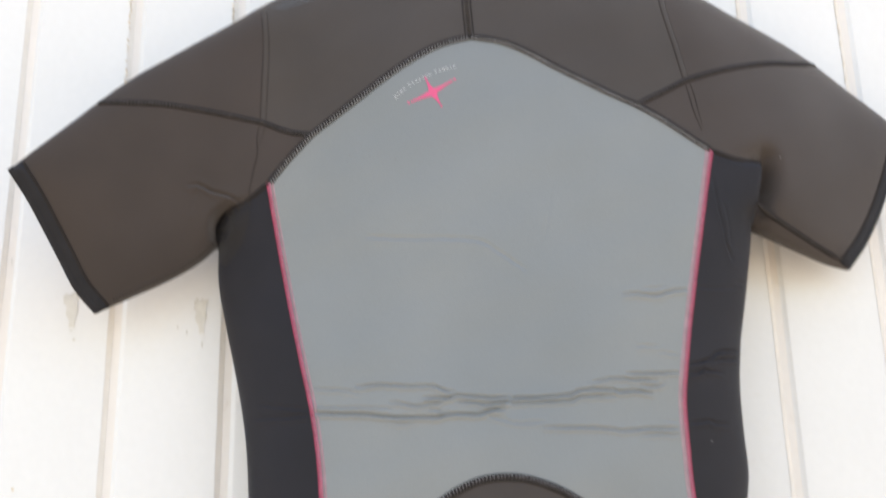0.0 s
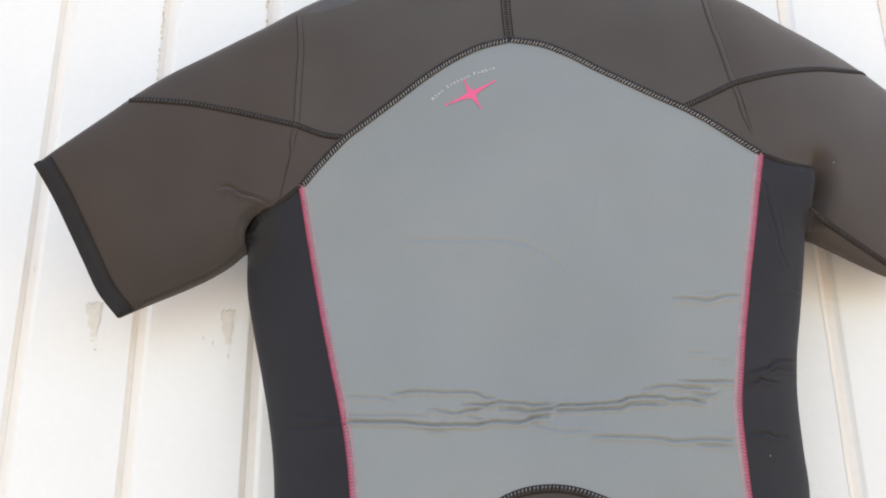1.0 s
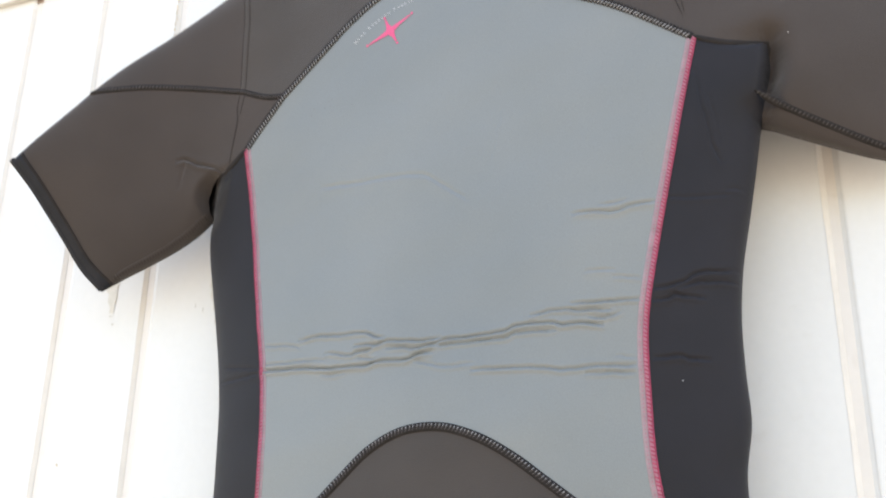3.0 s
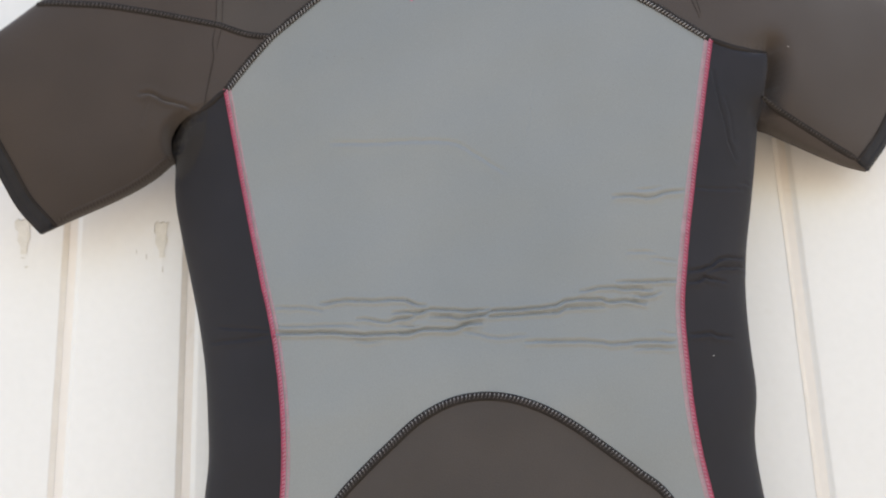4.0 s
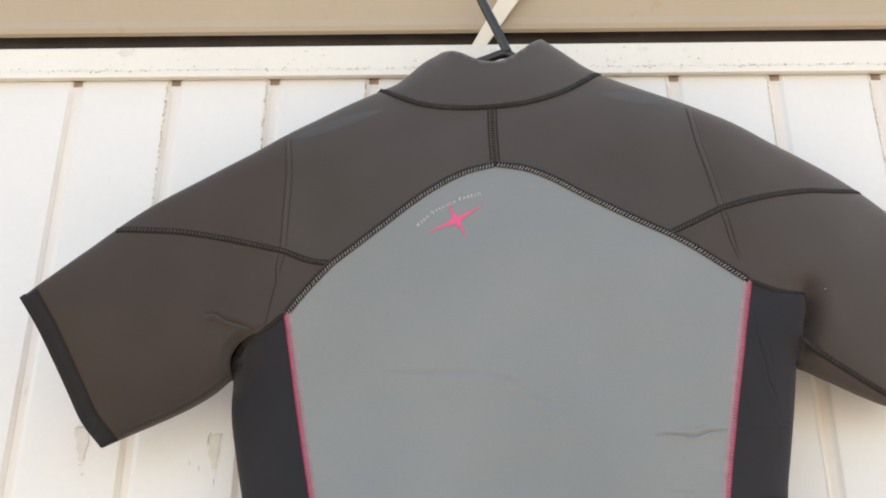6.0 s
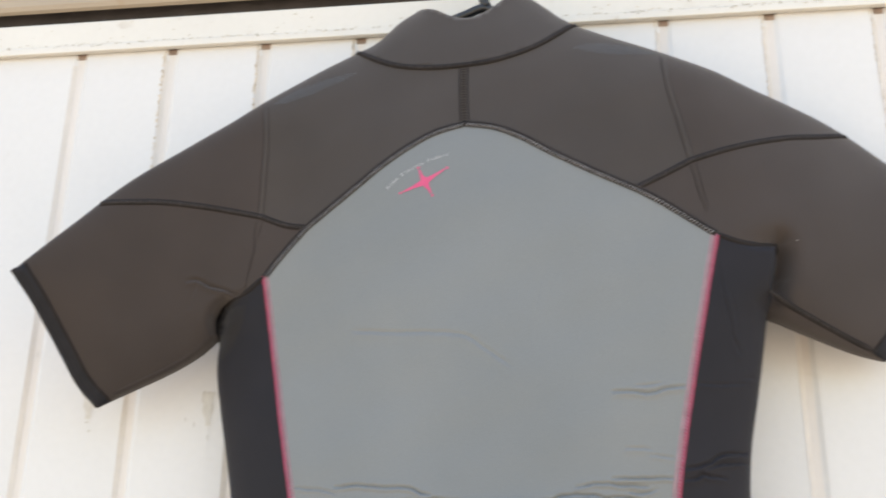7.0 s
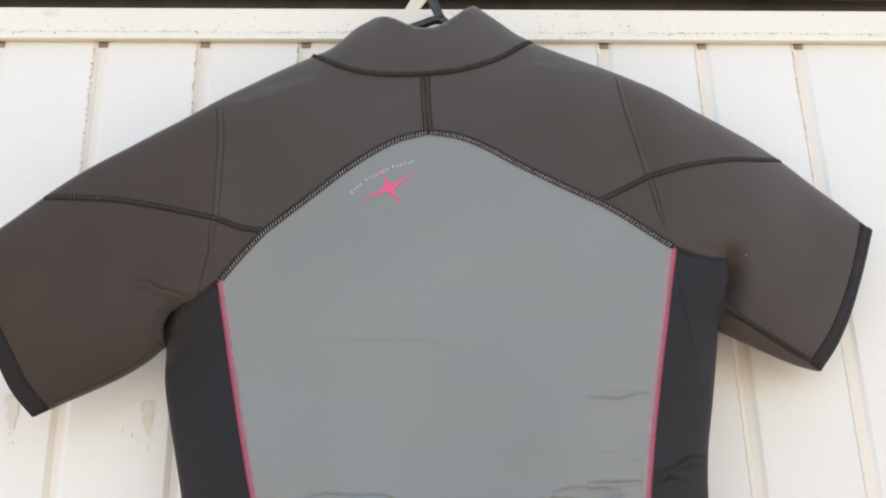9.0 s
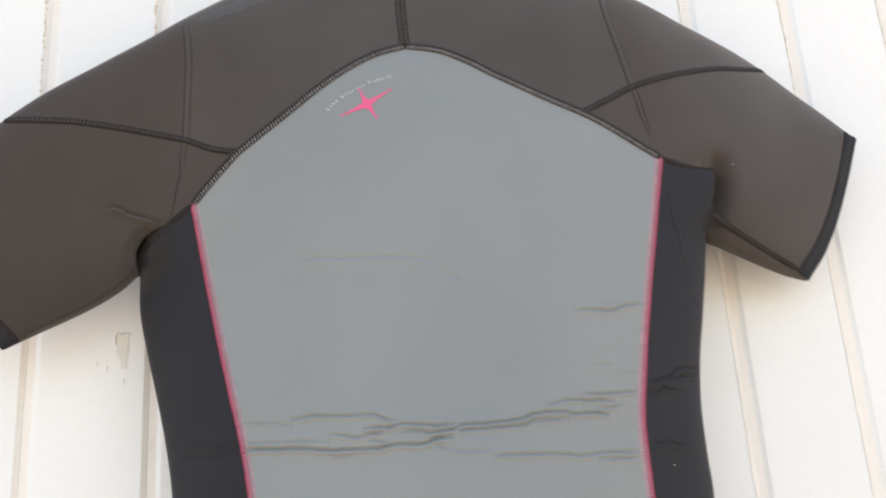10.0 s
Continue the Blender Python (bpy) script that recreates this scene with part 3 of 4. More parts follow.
def panel(name, poly, mat, label="", step=.006, band=None, lift=0.0, thick=0.0, side=front, under=None):
    q, f = fill(poly, step, band)
    v = side(q, lift) if side is front else side(q)
    if under:
        v[:, 1] += under(q)
    a = np.array([t for t in f])
    e1, e2 = q[a[:, 1]] - q[a[:, 0]], q[a[:, 2]] - q[a[:, 0]]
    ccw = (e1[:, 0] * e2[:, 1] - e1[:, 1] * e2[:, 0]) > 0
    want = ccw if side is front else ~ccw
    f = [t if w else t[::-1] for t, w in zip(f, want)]
    ob = mesh_object(name, v, f, mat, wetsuit, label)
    if thick:
        mod = ob.modifiers.new("thickness", "SOLIDIFY")
        mod.thickness, mod.offset = thick, -1
    return ob


def seam(name, curve, mat, width=.005, height=.0011, label="", lift=0.0, under=None, taper=0.0):
    """A low rounded ridge that hugs the suit's front along a curve."""
    c = np.asarray(curve)
    run = np.gradient(c, axis=0)
    run /= np.maximum(np.hypot(*run.T)[:, None], 1e-9)
    nrm = np.stack([-run[:, 1], run[:, 0]], 1)
    prof = [(-.5, -.3), (-.42, .55), (-.2, .95), (.2, .95), (.42, .55), (.5, -.3)]
    if taper:
        s = np.r_[0, np.cumsum(np.hypot(*np.diff(c, axis=0).T))]
        nrm = nrm * np.clip(np.minimum(s, s[-1] - s) / taper + .05, 0, 1)[:, None]
    rings = [front(c + nrm * width * a, lift + height * b) for a, b in prof]
    v = np.stack(rings, 1).reshape(-1, 3)
    if under:
        v[:, 1] += np.repeat(under(c), len(prof))
    k = len(prof)
    f = [(i * k + j, i * k + j + 1, (i + 1) * k + j + 1, (i + 1) * k + j) for i in range(len(c) - 1) for j in range(k - 1)]
    return mesh_object(name, v, f, mat, wetsuit, label)


def stitches(parent, curve, mat, width=.004, pitch=.0026, thick=.0009, slant=.5, lift=.0012, shift=0.0, label=""):
    """Loops of thread laid across a seam, one short rounded bar each."""
    c = np.asarray(curve)
    s = np.r_[0, np.cumsum(np.hypot(*np.diff(c, axis=0).T))]
    at = np.arange(pitch, s[-1] - pitch / 2, pitch)
    at = at + np.random.RandomState(3).uniform(-.0003, .0003, len(at))
    p = np.stack([np.interp(at, s, c[:, k]) for k in (0, 1)], 1)
    t = np.stack([np.interp(at + .001, s, c[:, k]) for k in (0, 1)], 1) - p
    t /= np.maximum(np.hypot(*t.T)[:, None], 1e-9)
    nn = np.stack([-t[:, 1], t[:, 0]], 1)
    p = p + nn * shift
    a = p - nn * width / 2 - t * slant * width / 2
    b = p + nn * width / 2 + t * slant * width / 2
    w = t * thick / 2
    low = [front(x, lift - .0008) for x in (a - w, a + w, b + w, b - w)]
    top = [front(x, lift + .0004) for x in (a * .8 + b * .2 - w * .6, a * .8 + b * .2 + w * .6, a * .2 + b * .8 + w * .6, a * .2 + b * .8 - w * .6)]
    v = np.stack(low + top, 1).reshape(-1, 3)
    f = []
    for i in range(len(at)):
        k = 8 * i
        f += [(k + 4, k + 5, k + 6, k + 7), (k, k + 1, k + 5, k + 4), (k + 1, k + 2, k + 6, k + 5), (k + 2, k + 3, k + 7, k + 6), (k + 3, k, k + 4, k + 7)]
    return tagged(mesh_object("stitching", v, f, mat, parent, label), kind="stuff")


# ---- the wetsuit ----
wetsuit = tagged(new("wetsuit"), "brown-black and grey shorty wetsuit with pink seams hanging on a hanger", "wetsuit")
wetsuit.matrix_world = pose(0.131, -0.06, 1.753, 0, 0, 2.5)

APEX, NAPE = (-.0135, .1124), (-.0152, .1738)
GREY_TOP_L1 = spline([APEX, (-.0401, .1056), (-.0644, .0926), (-.0868, .0767), (-.1086, .0598), (-.1308, .0434), (-.1529, .0269)])
GREY_TOP_L2 = spline([(-.1529, .0269), (-.1655, .0136), (-.1774, -.0004), (-.1885, -.0150)])
GREY_TOP_R1 = spline([APEX, (.0123, .1070), (.0361, .0952), (.0583, .0805), (.0811, .0669), (.1046, .0544), (.1284, .0426)])
GREY_TOP_R2 = spline([(.1284, .0426), (.1494, .0303), (.1700, .0168), (.1905, .0030)])
PINK_L = spline([(-.1885, -.0150), (-.1810, -.0553), (-.1732, -.0955), (-.1648, -.1357), (-.1559, -.1757), (-.1469, -.2157), (-.1407, -.2562), (-.1380, -.2970), (-.1395, -.3380), (-.1460, -.3820), (-.1550, -.4300)])
PINK_R = spline([(.1905, .0030), (.1806, -.0393), (.1712, -.0816), (.1620, -.1238), (.1532, -.1662), (.1462, -.2088), (.1456, -.2520), (.1471, -.2952), (.1533, -.3380), (.1630, -.3880), (.1720, -.4300)])
ARCH = spline([(-.1550, -.4300), (-.1300, -.3840), (-.1029, -.3389), (-.0846, -.3190), (-.0644, -.3008), (-.0432, -.2835), (-.0182, -.2721), (.0093, -.2705), (.0358, -.2781), (.0599, -.2914), (.0817, -.3076), (.1030, -.3241), (.1239, -.3422), (.1480, -.3860), (.1720, -.4300)])
HIP_L = spline([(-.155, -.430), (-.178, -.510), SIDE_L[-1]])
HIP_R = spline([(.172, -.430), (.190, -.510), SIDE_R[0]])
NECK_SEAM_L = spline([NAPE, (-.0370, .1736), (-.0588, .1757), (-.0801, .1808), (-.1000, .1904), (-.1178, .2040)])
NECK_SEAM_R = spline([NAPE, (.0076, .1753), (.0298, .1803), (.0510, .1892), (.0701, .2026), (.0873, .2188)])
CENTRE = spline([APEX, (-.0150, .145), NAPE])
ARMPIT_L = np.concatenate([spline([(-.1885, -.0150), (-.1962, -.0211), (-.2041, -.0270), (-.2131, -.0310), (-.2225, -.0340)])[:-1], PIT_L[::-1]])
ARMPIT_R = np.concatenate([spline([(.1905, .0030), (.2025, -.0017), (.2149, -.0048), (.2278, -.0051), (.2405, -.0030)])[:-1], PIT_R[::-1]])


def cut(curve, point):
    """The curve in two, at its sample nearest to the point."""
    k = int(np.argmin(np.hypot(*(curve - np.array(point)).T)))
    return curve[: k + 1], curve[k:]


SH_L1, rest = cut(SHOULDER_L, (-.1965, .1550))
SH_L2, SH_L3 = cut(rest, (-.3301, .0370))
rest, SH_R1 = cut(SHOULDER_R, (.1575, .1815))
SH_R3, SH_R2 = cut(rest, (.3225, .1122))
CROSS_L, CROSS_R = (-.1950, .0390), (.1755, .0685)
ARM_L = spline([SH_L1[-1], (-.1934, .1128), (-.1940, .0759), CROSS_L])
ARM_R = spline([SH_R1[0], (.1612, .1402), (.1682, .1043), CROSS_R])
SLEEVE_L1 = spline([GREY_TOP_L1[-1], (-.1723, .0303), CROSS_L])
SLEEVE_L2 = spline([CROSS_L, (-.2219, .0438), (-.2491, .0469), (-.2764, .0467), (-.3034, .0428), SH_L2[-1]])
SLEEVE_R1 = spline([GREY_TOP_R1[-1], (.1503, .0543), CROSS_R])
SLEEVE_R2 = spline([CROSS_R, (.2032, .0782), (.2312, .0868), (.2597, .0938), (.2885, .0991), SH_R2[0]])
# how deep the folds between sleeves and body are, from the pink seams to the underarm
FOLD_L, FOLD_R = (0, .0005, .002, .006, .014, .022, .019, .006), (0, .0005, .002, .008, .018, .022, .015, .004)

r = lambda c: c[::-1]
grey = panel("front_panel", chain(GREY_TOP_R1, GREY_TOP_R2, PINK_R, r(ARCH), r(PINK_L), r(GREY_TOP_L2), r(GREY_TOP_L1)), GREY, "grey smooth neoprene front panel with waist creases", .005, (-.252, -.176, .0014))
panel("lower_panel", chain(ARCH, HIP_R, r(LEG), r(HIP_L)), YOKE, "charcoal neoprene panel below an arched seam", .008)
panel("side_panel", chain(PINK_L, HIP_L, r(SIDE_L), r(ARMPIT_L)), SIDE, "blue-black neoprene side panel", .005, (-.255, -.19, .0024), under=tuck(ARMPIT_L, FOLD_L, .012))
panel("side_panel", chain(ARMPIT_R, r(SIDE_R), r(HIP_R), r(PINK_R)), SIDE, "blue-black neoprene side panel", .004, (-.255, .01, .0024), under=tuck(ARMPIT_R, FOLD_R, .0030))
# patch by the left armpit whose dark colour paints the fold's shade
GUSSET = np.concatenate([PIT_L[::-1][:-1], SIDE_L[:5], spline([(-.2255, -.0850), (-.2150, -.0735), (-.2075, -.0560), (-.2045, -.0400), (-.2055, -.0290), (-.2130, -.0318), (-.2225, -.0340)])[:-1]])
panel("underarm_gusset", GUSSET, GUSSET_SHADE, "brown-black gusset under the arm, coloured with the armpit's shade", .002, lift=.0002, under=tuck(ARMPIT_L, FOLD_L, .012))
panel("yoke", chain(r(CENTRE), GREY_TOP_L1, SLEEVE_L1, r(ARM_L), r(SH_L1), r(NECK_SEAM_L)), YOKE, "charcoal neoprene shoulder yoke", .006)
panel("yoke", chain(NECK_SEAM_R, r(SH_R1), ARM_R, r(SLEEVE_R1), r(GREY_TOP_R1), CENTRE), YOKE, "charcoal neoprene shoulder yoke", .006)
panel("upper_sleeve", chain(ARM_L, SLEEVE_L2, r(SH_L2)), NEOPRENE, "brown-black neoprene upper sleeve", .006)
panel("upper_sleeve", chain(r(SH_R2), r(SLEEVE_R2), r(ARM_R)), NEOPRENE, "brown-black neoprene upper sleeve", .006)
panel("lower_sleeve", chain(SLEEVE_L1, SLEEVE_L2, SH_L3, CUFF_L, UNDERARM_L, r(ARMPIT_L), r(GREY_TOP_L2)), NEOPRENE, "brown-black neoprene lower sleeve", .006, (-.07, 0, .0016), under=tuck(ARMPIT_L, [.68 * x for x in FOLD_L], .0032))
panel("lower_sleeve", chain(GREY_TOP_R2, ARMPIT_R, UNDERARM_R, CUFF_R, SH_R3, r(SLEEVE_R2), r(SLEEVE_R1)), NEOPRENE, "brown-black neoprene lower sleeve", .006, (-.06, .01, .0018), under=tuck(ARMPIT_R, FOLD_R, .0095))
collar = panel("collar", chain(NECK_SEAM_L, COLLAR_SIDE_L, COLLAR_TOP, r(COLLAR_SIDE_R), r(NECK_SEAM_R)), YOKE, "charcoal neoprene standing collar", .005, lift=.0006, thick=.003)
NECK_BACK = spline([(.0873, .2188), (.045, .216), (-.012, .212), (-.070, .204), (-.1178, .2040)])
panel("back_panel", chain(SHOULDER_L, CUFF_L, UNDERARM_L, SIDE_L, LEG, SIDE_R, UNDERARM_R, CUFF_R, SHOULDER_R, NECK_BACK), SIDE, "black neoprene back", .012, side=back)


def cuff(curve, inward, width=.0125):
    """Bound edge of a sleeve: a band with a rolled hem."""
    c = np.asarray(curve)
    inner = c + np.array(inward) * width
    band = panel("cuff", np.concatenate([c, inner[::-1]]), BINDING, "black bound cuff", .004, lift=.0012, thick=.002)
    seam("hem", c + np.array(inward) * .0022, BINDING, .0062, .0022).parent = band
    seam("cuff_seam", inner, SEAM, .003, .0014).parent = band


cuff(CUFF_L, (.87, .47))
cuff(CUFF_R, (-.88, .42))

# seams with their stitches
top_l, top_r = np.concatenate([GREY_TOP_L1, GREY_TOP_L2[1:]]), np.concatenate([GREY_TOP_R1, GREY_TOP_R2[1:]])
for c in (top_l, top_r):
    out = -1 if c is top_r else 1
    s = seam("yoke_seam", c, SEAM, .0062, .0012, "black overlocked seam with grey stitches")
    stitches(s, c, THREAD, .0034, .0027, .0011, .45, .0014, .0008 * out)
    stitches(s, c, DARK_THREAD, .0020, .0027, .0010, -.3, .0010, -.0026 * out)
    stitches(s, c, DARK_THREAD, .0012, .0027, .0009, .2, .0008, .0030 * out)
for c in (PINK_L, PINK_R):
    out = -1 if c is PINK_L else 1
    s = seam("pink_seam", c + np.array((.0006 * out, 0)), PINK, .0032, .0008, "pink flatlocked seam with crimson stitches")
    seam("pale_tape", c - np.array((.0026 * out, 0)), PALE_PINK, .0022 if c is PINK_L else .0036, .0004, "pale pink tape edge").parent = s
    stitches(s, c + np.array((.0008 * out, 0)), PINK_THREAD, .0028, .0027, .0012, .45 * out, .0009)
    stitches(s, c - np.array((.0024 * out, 0)), PINK, .0014, .0027, .0008, .1, .0004)
    seam("piping", c + np.array((.0024 * out, 0)), PINK_THREAD, .0010, .0009, "crimson piping").parent = s
s = seam("arch_seam", ARCH, SEAM, .0066, .0016, "black overlocked arched seam")
stitches(s, ARCH, DARK_THREAD, .0046, .0027, .0011, .5, .0012)
stitches(s, ARCH, THREAD, .0022, .0027, .0008, .3, .0014, .0012)
for c in (np.concatenate([SLEEVE_L1, SLEEVE_L2[1:-1]]), np.concatenate([SLEEVE_R1, SLEEVE_R2[1:-1]])):
    s = seam("sleeve_seam", c, SEAM, .0056, .0013, "black overlocked sleeve seam")
    stitches(s, c, DARK_THREAD, .0036, .0027, .0012, .5, .0011)
for c in (np.concatenate([r(NECK_SEAM_L), NECK_SEAM_R[1:]]),):
    s = seam("collar_seam", c, SEAM, .0056, .0020, "black overlocked collar seam")
    stitches(s, c, DARK_THREAD, .0034, .0027, .0011, .5, .0015)
for dx in (-.0036, .0036):
    seam("nape_seam", CENTRE + np.array([dx, 0]), SEAM, .0013, .0006)
stitches(grey, CENTRE, SEAM, .0040, .0027, .0010, .1, .0006)


def line(curve, width=.0011, taper=.02):
    """A fine dark line where two pieces are glued edge to edge."""
    return seam("seam_line", curve, TAPE_LINE, width, .0004, "", taper=taper)


def taped(curve, across):
    """A glued seam under flat tape: a low band, with the joint's fine line and a fainter tape edge."""
    band = seam("armhole_seam", curve, YOKE, .0050, .0005, "flat dark taped armhole seam")
    line(curve - np.array((across, 0)), .0012, .006).parent = band
    line(curve + np.array((across, 0)), .0006, .03).parent = band


taped(ARM_L[3:], .0024)
taped(ARM_R[3:], .0024)
line(spline([(-.1975, .0385), (-.2000, .0250), (-.1992, .0120), (-.2020, -.0020), (-.2050, -.0180), (-.2066, -.0280)]))
line(spline([(-.1925, .0380), (-.1950, .0280), (-.1968, .0180)]), .0009)
line(spline([(.1735, .0680), (.1768, .0540), (.1792, .0400), (.1850, .0210)]))
line(spline([(.1780, .0680), (.1810, .0560), (.1835, .0400), (.1862, .0250)]), .0009)
for c, n, fold in ((ARMPIT_L, len(PIT_L), FOLD_L), (ARMPIT_R, len(PIT_R), FOLD_R)):
    seam("armpit_seam", c[: 3 - n], SEAM, .0046, .0012, "black overlocked armpit seam", under=tuck(c, fold, .0065), taper=.004)
c = spline([(.2287, -.0428), (.2500, -.0554), (.2722, -.0664), (.2950, -.0763), (.3182, -.0849)])
hem = UNDERARM_L[4:] + np.array((-.0010, .0022))
for c in (c, hem):
    s = seam("underarm_seam", c, NEOPRENE if c is hem else SEAM, .0048, .0010, "dark overlocked underarm seam", taper=.01)
    stitches(s, c, TAPE_LINE if c is hem else DARK_THREAD, .0026, .0027, .0008, .5, .0009)


def flat_shape(name, polys, mat, lift, label=""):
    """Print on the front panel: flat outlines laid on the cloth."""
    v, f = [], []
    for p in polys:
        q, t = fill(np.asarray(p, float), .002)
        k = len(v)
        v += list(front(q, lift))
        a = np.array(t)
        e1, e2 = q[a[:, 1]] - q[a[:, 0]], q[a[:, 2]] - q[a[:, 0]]
        ccw = (e1[:, 0] * e2[:, 1] - e1[:, 1] * e2[:, 0]) > 0
        f += [tuple(int(x) + k for x in (tt if w else tt[::-1])) for tt, w in zip(t, ccw)]
    return mesh_object(name, v, f, mat, grey, label, smooth=False)


# tiny specks of lint
for u, z in ((.2544, -.0020), (.1680, -.2447)):
    ring = np.array([(u + .0005 * math.cos(x), z + .0004 * math.sin(x)) for x in np.linspace(0, 2 * math.pi, 8, endpoint=False)])
    low, top = front(ring, .0002), front((ring + (u, z)) / 2, .0011)
    mesh_object("lint_speck", np.concatenate([low, top]), [(i, (i + 1) % 8, 8 + (i + 1) % 8, 8 + i) for i in range(8)] + [tuple(range(8, 16))], PRINT_WHITE, wetsuit, "tiny white speck of lint")

# pink star: four long arms, each ending in a dot
mid_star = np.array((-.0474, .0582))
tips = [np.array(p) for p in ((-.0281, .0697), (-.0532, .0718), (-.0682, .0493), (-.0402, .0449))]
star, dots = [], []
for k, tip in enumerate(tips):
    nxt = tips[(k + 1) % 4]
    d = (tip - mid_star) / np.hypot(*(tip - mid_star))
    nn = np.array((-d[1], d[0])) * .0006
    star += [tip - d * .002 - nn, tip - d * .002 + nn]
    hub = ((tip - mid_star) / np.hypot(*(tip - mid_star)) + (nxt - mid_star) / np.hypot(*(nxt - mid_star)))
    hub = mid_star + hub / max(np.hypot(*hub), 1e-6) * .0038
    a0, b0 = star[-1], nxt - (nxt - mid_star) / np.hypot(*(nxt - mid_star)) * .002
    star += [a0 * .5 + hub * .5 + (mid_star - (a0 + hub) / 2) * .12, hub, b0 * .5 + hub * .5 + (mid_star - (b0 + hub) / 2) * .12]
    dots.append([tip + .0012 * np.array((math.cos(x), math.sin(x))) for x in np.linspace(0, 2 * math.pi, 10, endpoint=False)])
flat_shape("star_print", [star] + dots, PRINT_PINK, .0004, "bright pink four-armed star print")


srng = random.Random(11)
scuffs = []
for _ in range(18):
    u, z, size = srng.gauss(-.103, .013), srng.gauss(.001, .010), srng.uniform(.0003, .0008)
    scuffs.append([(u + size * 1.6 * math.cos(x) * srng.uniform(.5, 1.2), z + size * math.sin(x)) for x in np.linspace(0, 2 * math.pi, 7, endpoint=False)])
flat_shape("scuff", scuffs, SCUFF, .0003, "faint scuffed flecks")


def lettering(text, curve, size, mat):
    """Small capitals along a curve on the front panel."""
    c = spline(curve, .001)
    s = np.r_[0, np.cumsum(np.hypot(*np.diff(c, axis=0).T))]
    widths = [1.15 if ch.isupper() else (.6 if ch == " " else .92) for ch in text]
    total = sum(widths)
    at, v, f = 0.0, [], []
    for ch, w in zip(text, widths):
        mid_s = (at + w / 2) / total * s[-1]
        at += w
        if ch == " ":
            continue
        fc = bpy.data.curves.new("letter", "FONT")
        fc.body, fc.size, fc.align_x = ch.upper(), size * (1.25 if ch.isupper() else 1.0), "CENTER"
        ob = bpy.data.objects.new("letter", fc)
        scene.collection.objects.link(ob)
        me = ob.to_mesh()
        p = np.array([np.interp(mid_s, s, c[:, k]) for k in (0, 1)])
        t = np.array([np.interp(mid_s + .002, s, c[:, k]) - np.interp(mid_s - .002, s, c[:, k]) for k in (0, 1)])
        t /= np.hypot(*t)
        q = np.array([p + t * x.co.x * 1.15 + np.array((-t[1], t[0])) * x.co.y for x in me.vertices])
        k = len(v)
        v += list(front(q, .0005))
        f += [tuple(i + k for i in pl.vertices) for pl in me.polygons]
        ob.to_mesh_clear()
        bpy.data.objects.remove(ob)
        bpy.data.curves.remove(fc)
    return mesh_object("lettering", v, f, mat, grey, "small white arched lettering", smooth=False)


lettering("Xtra Stretch Fabric", [(-.0799, .0532), (-.0667, .0651), (-.0448, .0763), (-.0262, .0817)], .0034, PRINT_WHITE)


def dotted(poly, pitch):
    """A field of tiny printed dots."""
    poly = np.asarray(poly)
    (u0, z0), (u1, z1) = poly.min(0), poly.max(0)
    pts = np.array([(u + (pitch / 2 if k % 2 else 0), z) for k, z in enumerate(np.arange(z0, z1, pitch * .87)) for u in np.arange(u0, u1, pitch)])
    pts = pts[inside(pts, poly)]
    ring = [np.array((math.cos(a), math.sin(a))) * pitch * .27 for a in np.linspace(0, 2 * math.pi, 6, endpoint=False)]
    v = np.stack([front(pts + o, .0006) for o in ring], 1).reshape(-1, 3)
    return tagged(mesh_object("dotted_print", v, [tuple(range(6 * i, 6 * i + 6)) for i in range(len(pts))], PRINT_GREY, wetsuit, "dotted silver-grey shoulder print", smooth=False), kind="stuff")


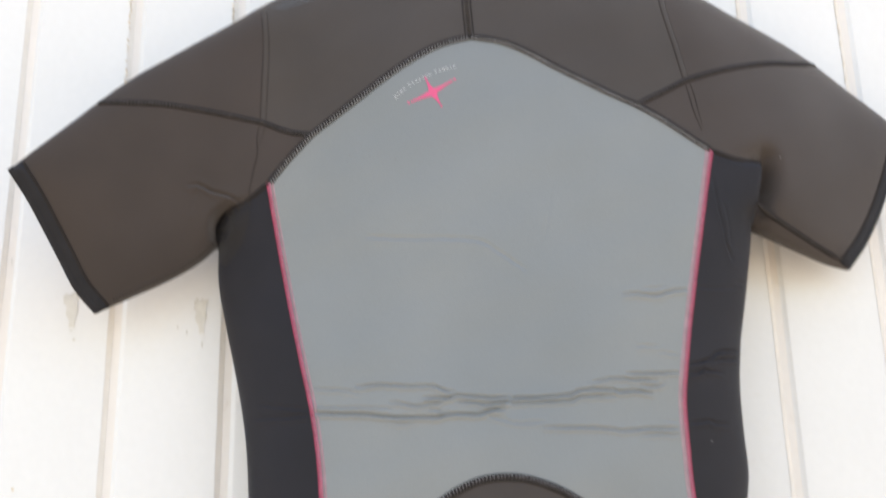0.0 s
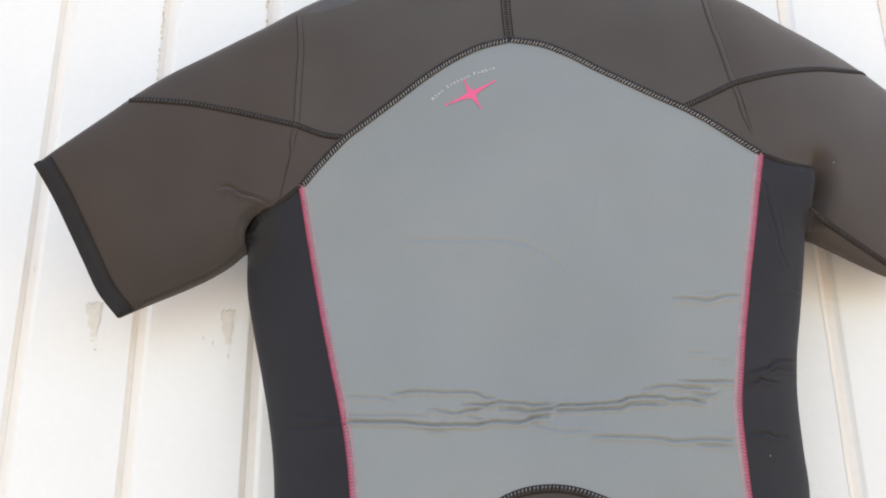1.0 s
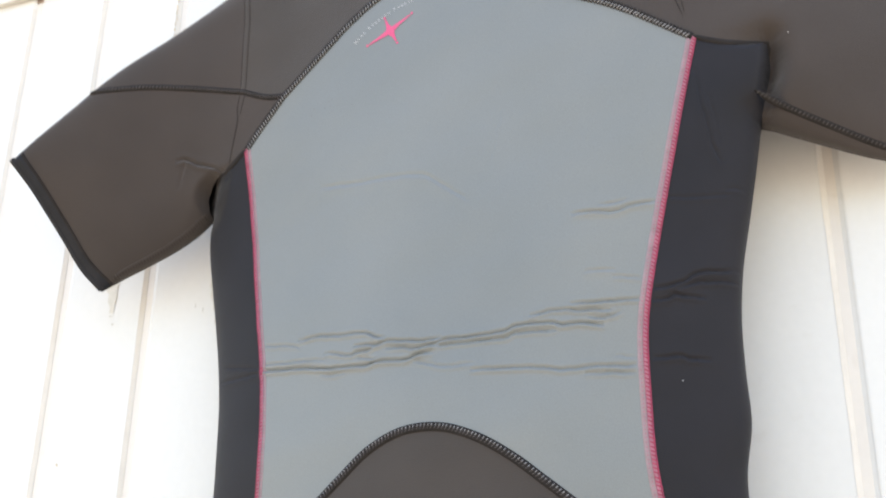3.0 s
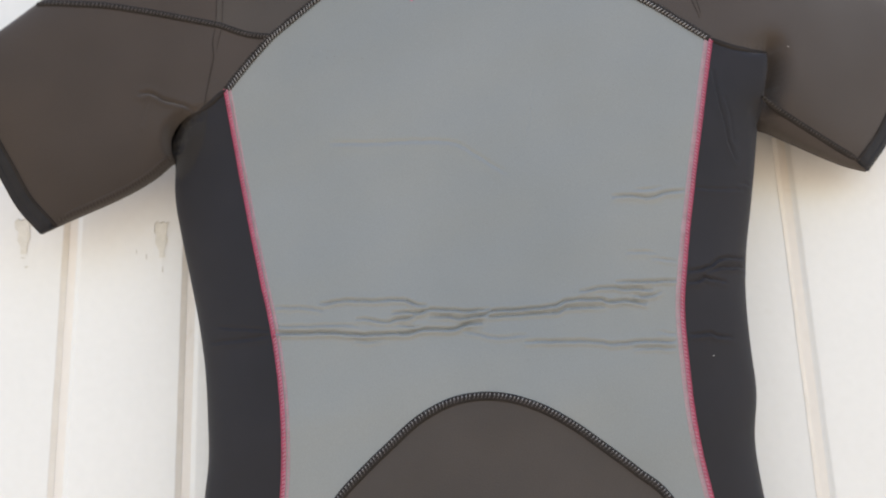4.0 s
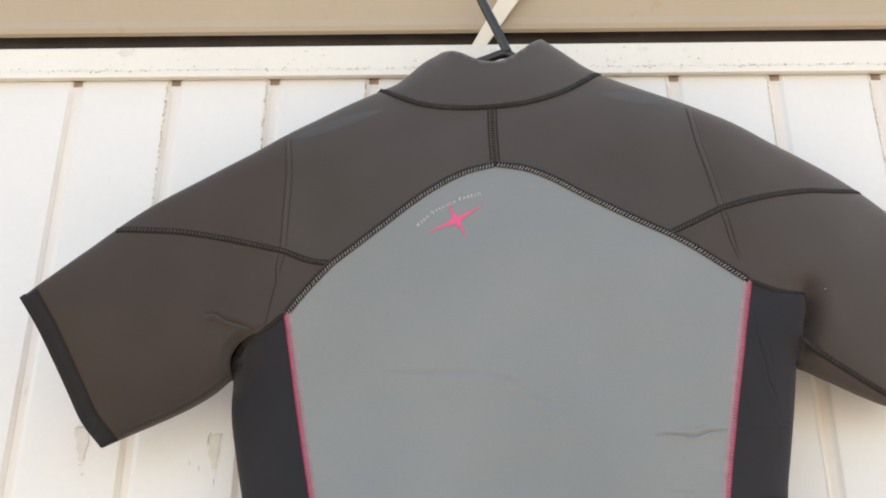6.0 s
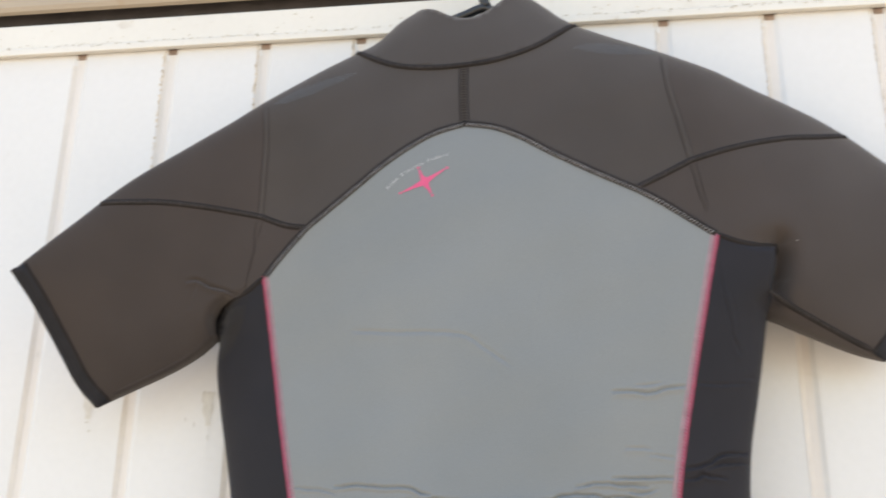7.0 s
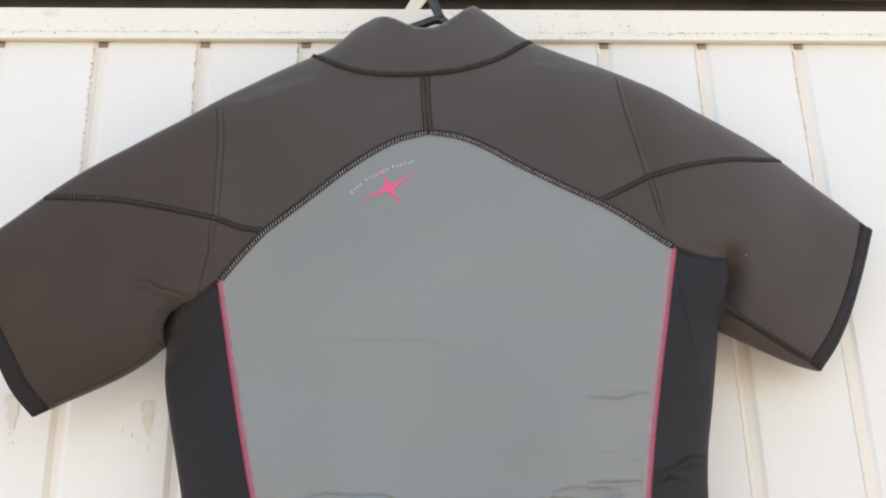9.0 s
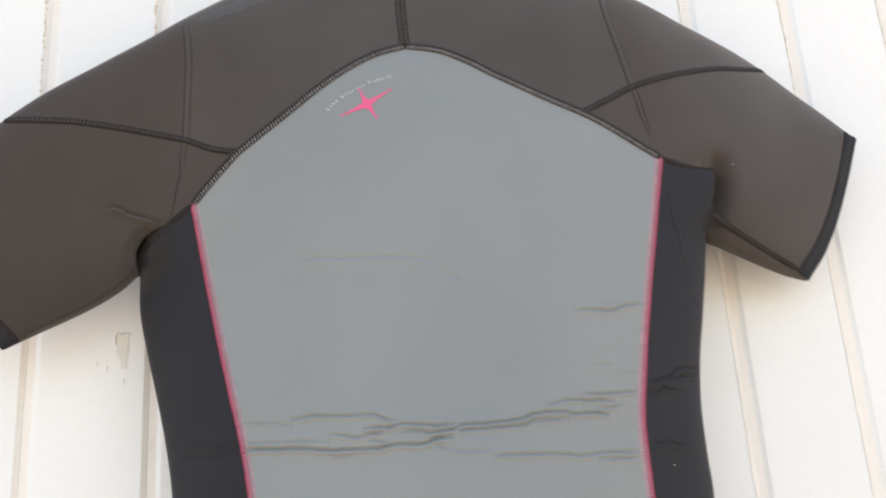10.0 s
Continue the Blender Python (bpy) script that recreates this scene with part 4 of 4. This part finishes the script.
dotted(spline([(-.1917, .1445), (-.1746, .1568), (-.1436, .1695), (-.1132, .1744), (-.1446, .1582), (-.1732, .1471), (-.1917, .1445)]), .0024)
dotted(spline([(.0801, .1847), (.1001, .1884), (.1277, .1847), (.1523, .1750), (.1264, .1729), (.0967, .1779), (.0801, .1847)]), .0024)

# ---- the hanger ----
hanger = tagged(new("clothes_hanger"), "black plastic clothes hanger holding the wetsuit by its shoulders", "hanger")
hanger.matrix_world = wetsuit.matrix_world.copy()


def rod(name, pts, radius, mat, parent, flat=1.0):
    """A rounded bar along a smooth 3D curve; flat squeezes it in depth."""
    c = spline(pts, .004)
    t = np.gradient(c, axis=0)
    t /= np.linalg.norm(t, axis=1)[:, None]
    depth = np.array((0, 1.0, 0))
    up = np.cross(t, depth)
    up /= np.maximum(np.linalg.norm(up, axis=1)[:, None], 1e-6)
    k = 10
    v = []
    for i in range(len(c)):
        for j in range(k):
            a = 2 * math.pi * j / k
            v.append(c[i] + up[i] * radius * math.cos(a) + depth * radius * flat * math.sin(a))
    f = [(i * k + j, i * k + (j + 1) % k, (i + 1) * k + (j + 1) % k, (i + 1) * k + j) for i in range(len(c) - 1) for j in range(k)]
    f += [tuple(range(k - 1, -1, -1)), tuple(range((len(c) - 1) * k, len(c) * k))]
    return mesh_object(name, v, f, mat, parent)


rod("hook", [(.0040, .028, .2560), (-.0064, .026, .2813), (-.0213, .023, .3145), (-.0340, .020, .350), (-.0380, .016, .385), (-.0300, .013, .415), (-.0120, .012, .430), (.0080, .012, .427), (.0200, .013, .410), (.0220, .014, .395)], .0047, HANGER, hanger)
rod("arm", [(.0052, .028, .2562), (-.0040, .028, .2545), (-.0140, .028, .2498), (-.0306, .028, .2425), (-.0550, .029, .2300), (-.1021, .031, .1990), (-.1500, .034, .1720)], .0044, HANGER, hanger)
rod("arm", [(.0010, .028, .2560), (.0070, .028, .2535), (.0140, .028, .2470), (.0270, .028, .2395), (.0480, .028, .2285), (.0893, .030, .2020), (.1400, .032, .1800)], .0044, HANGER, hanger)
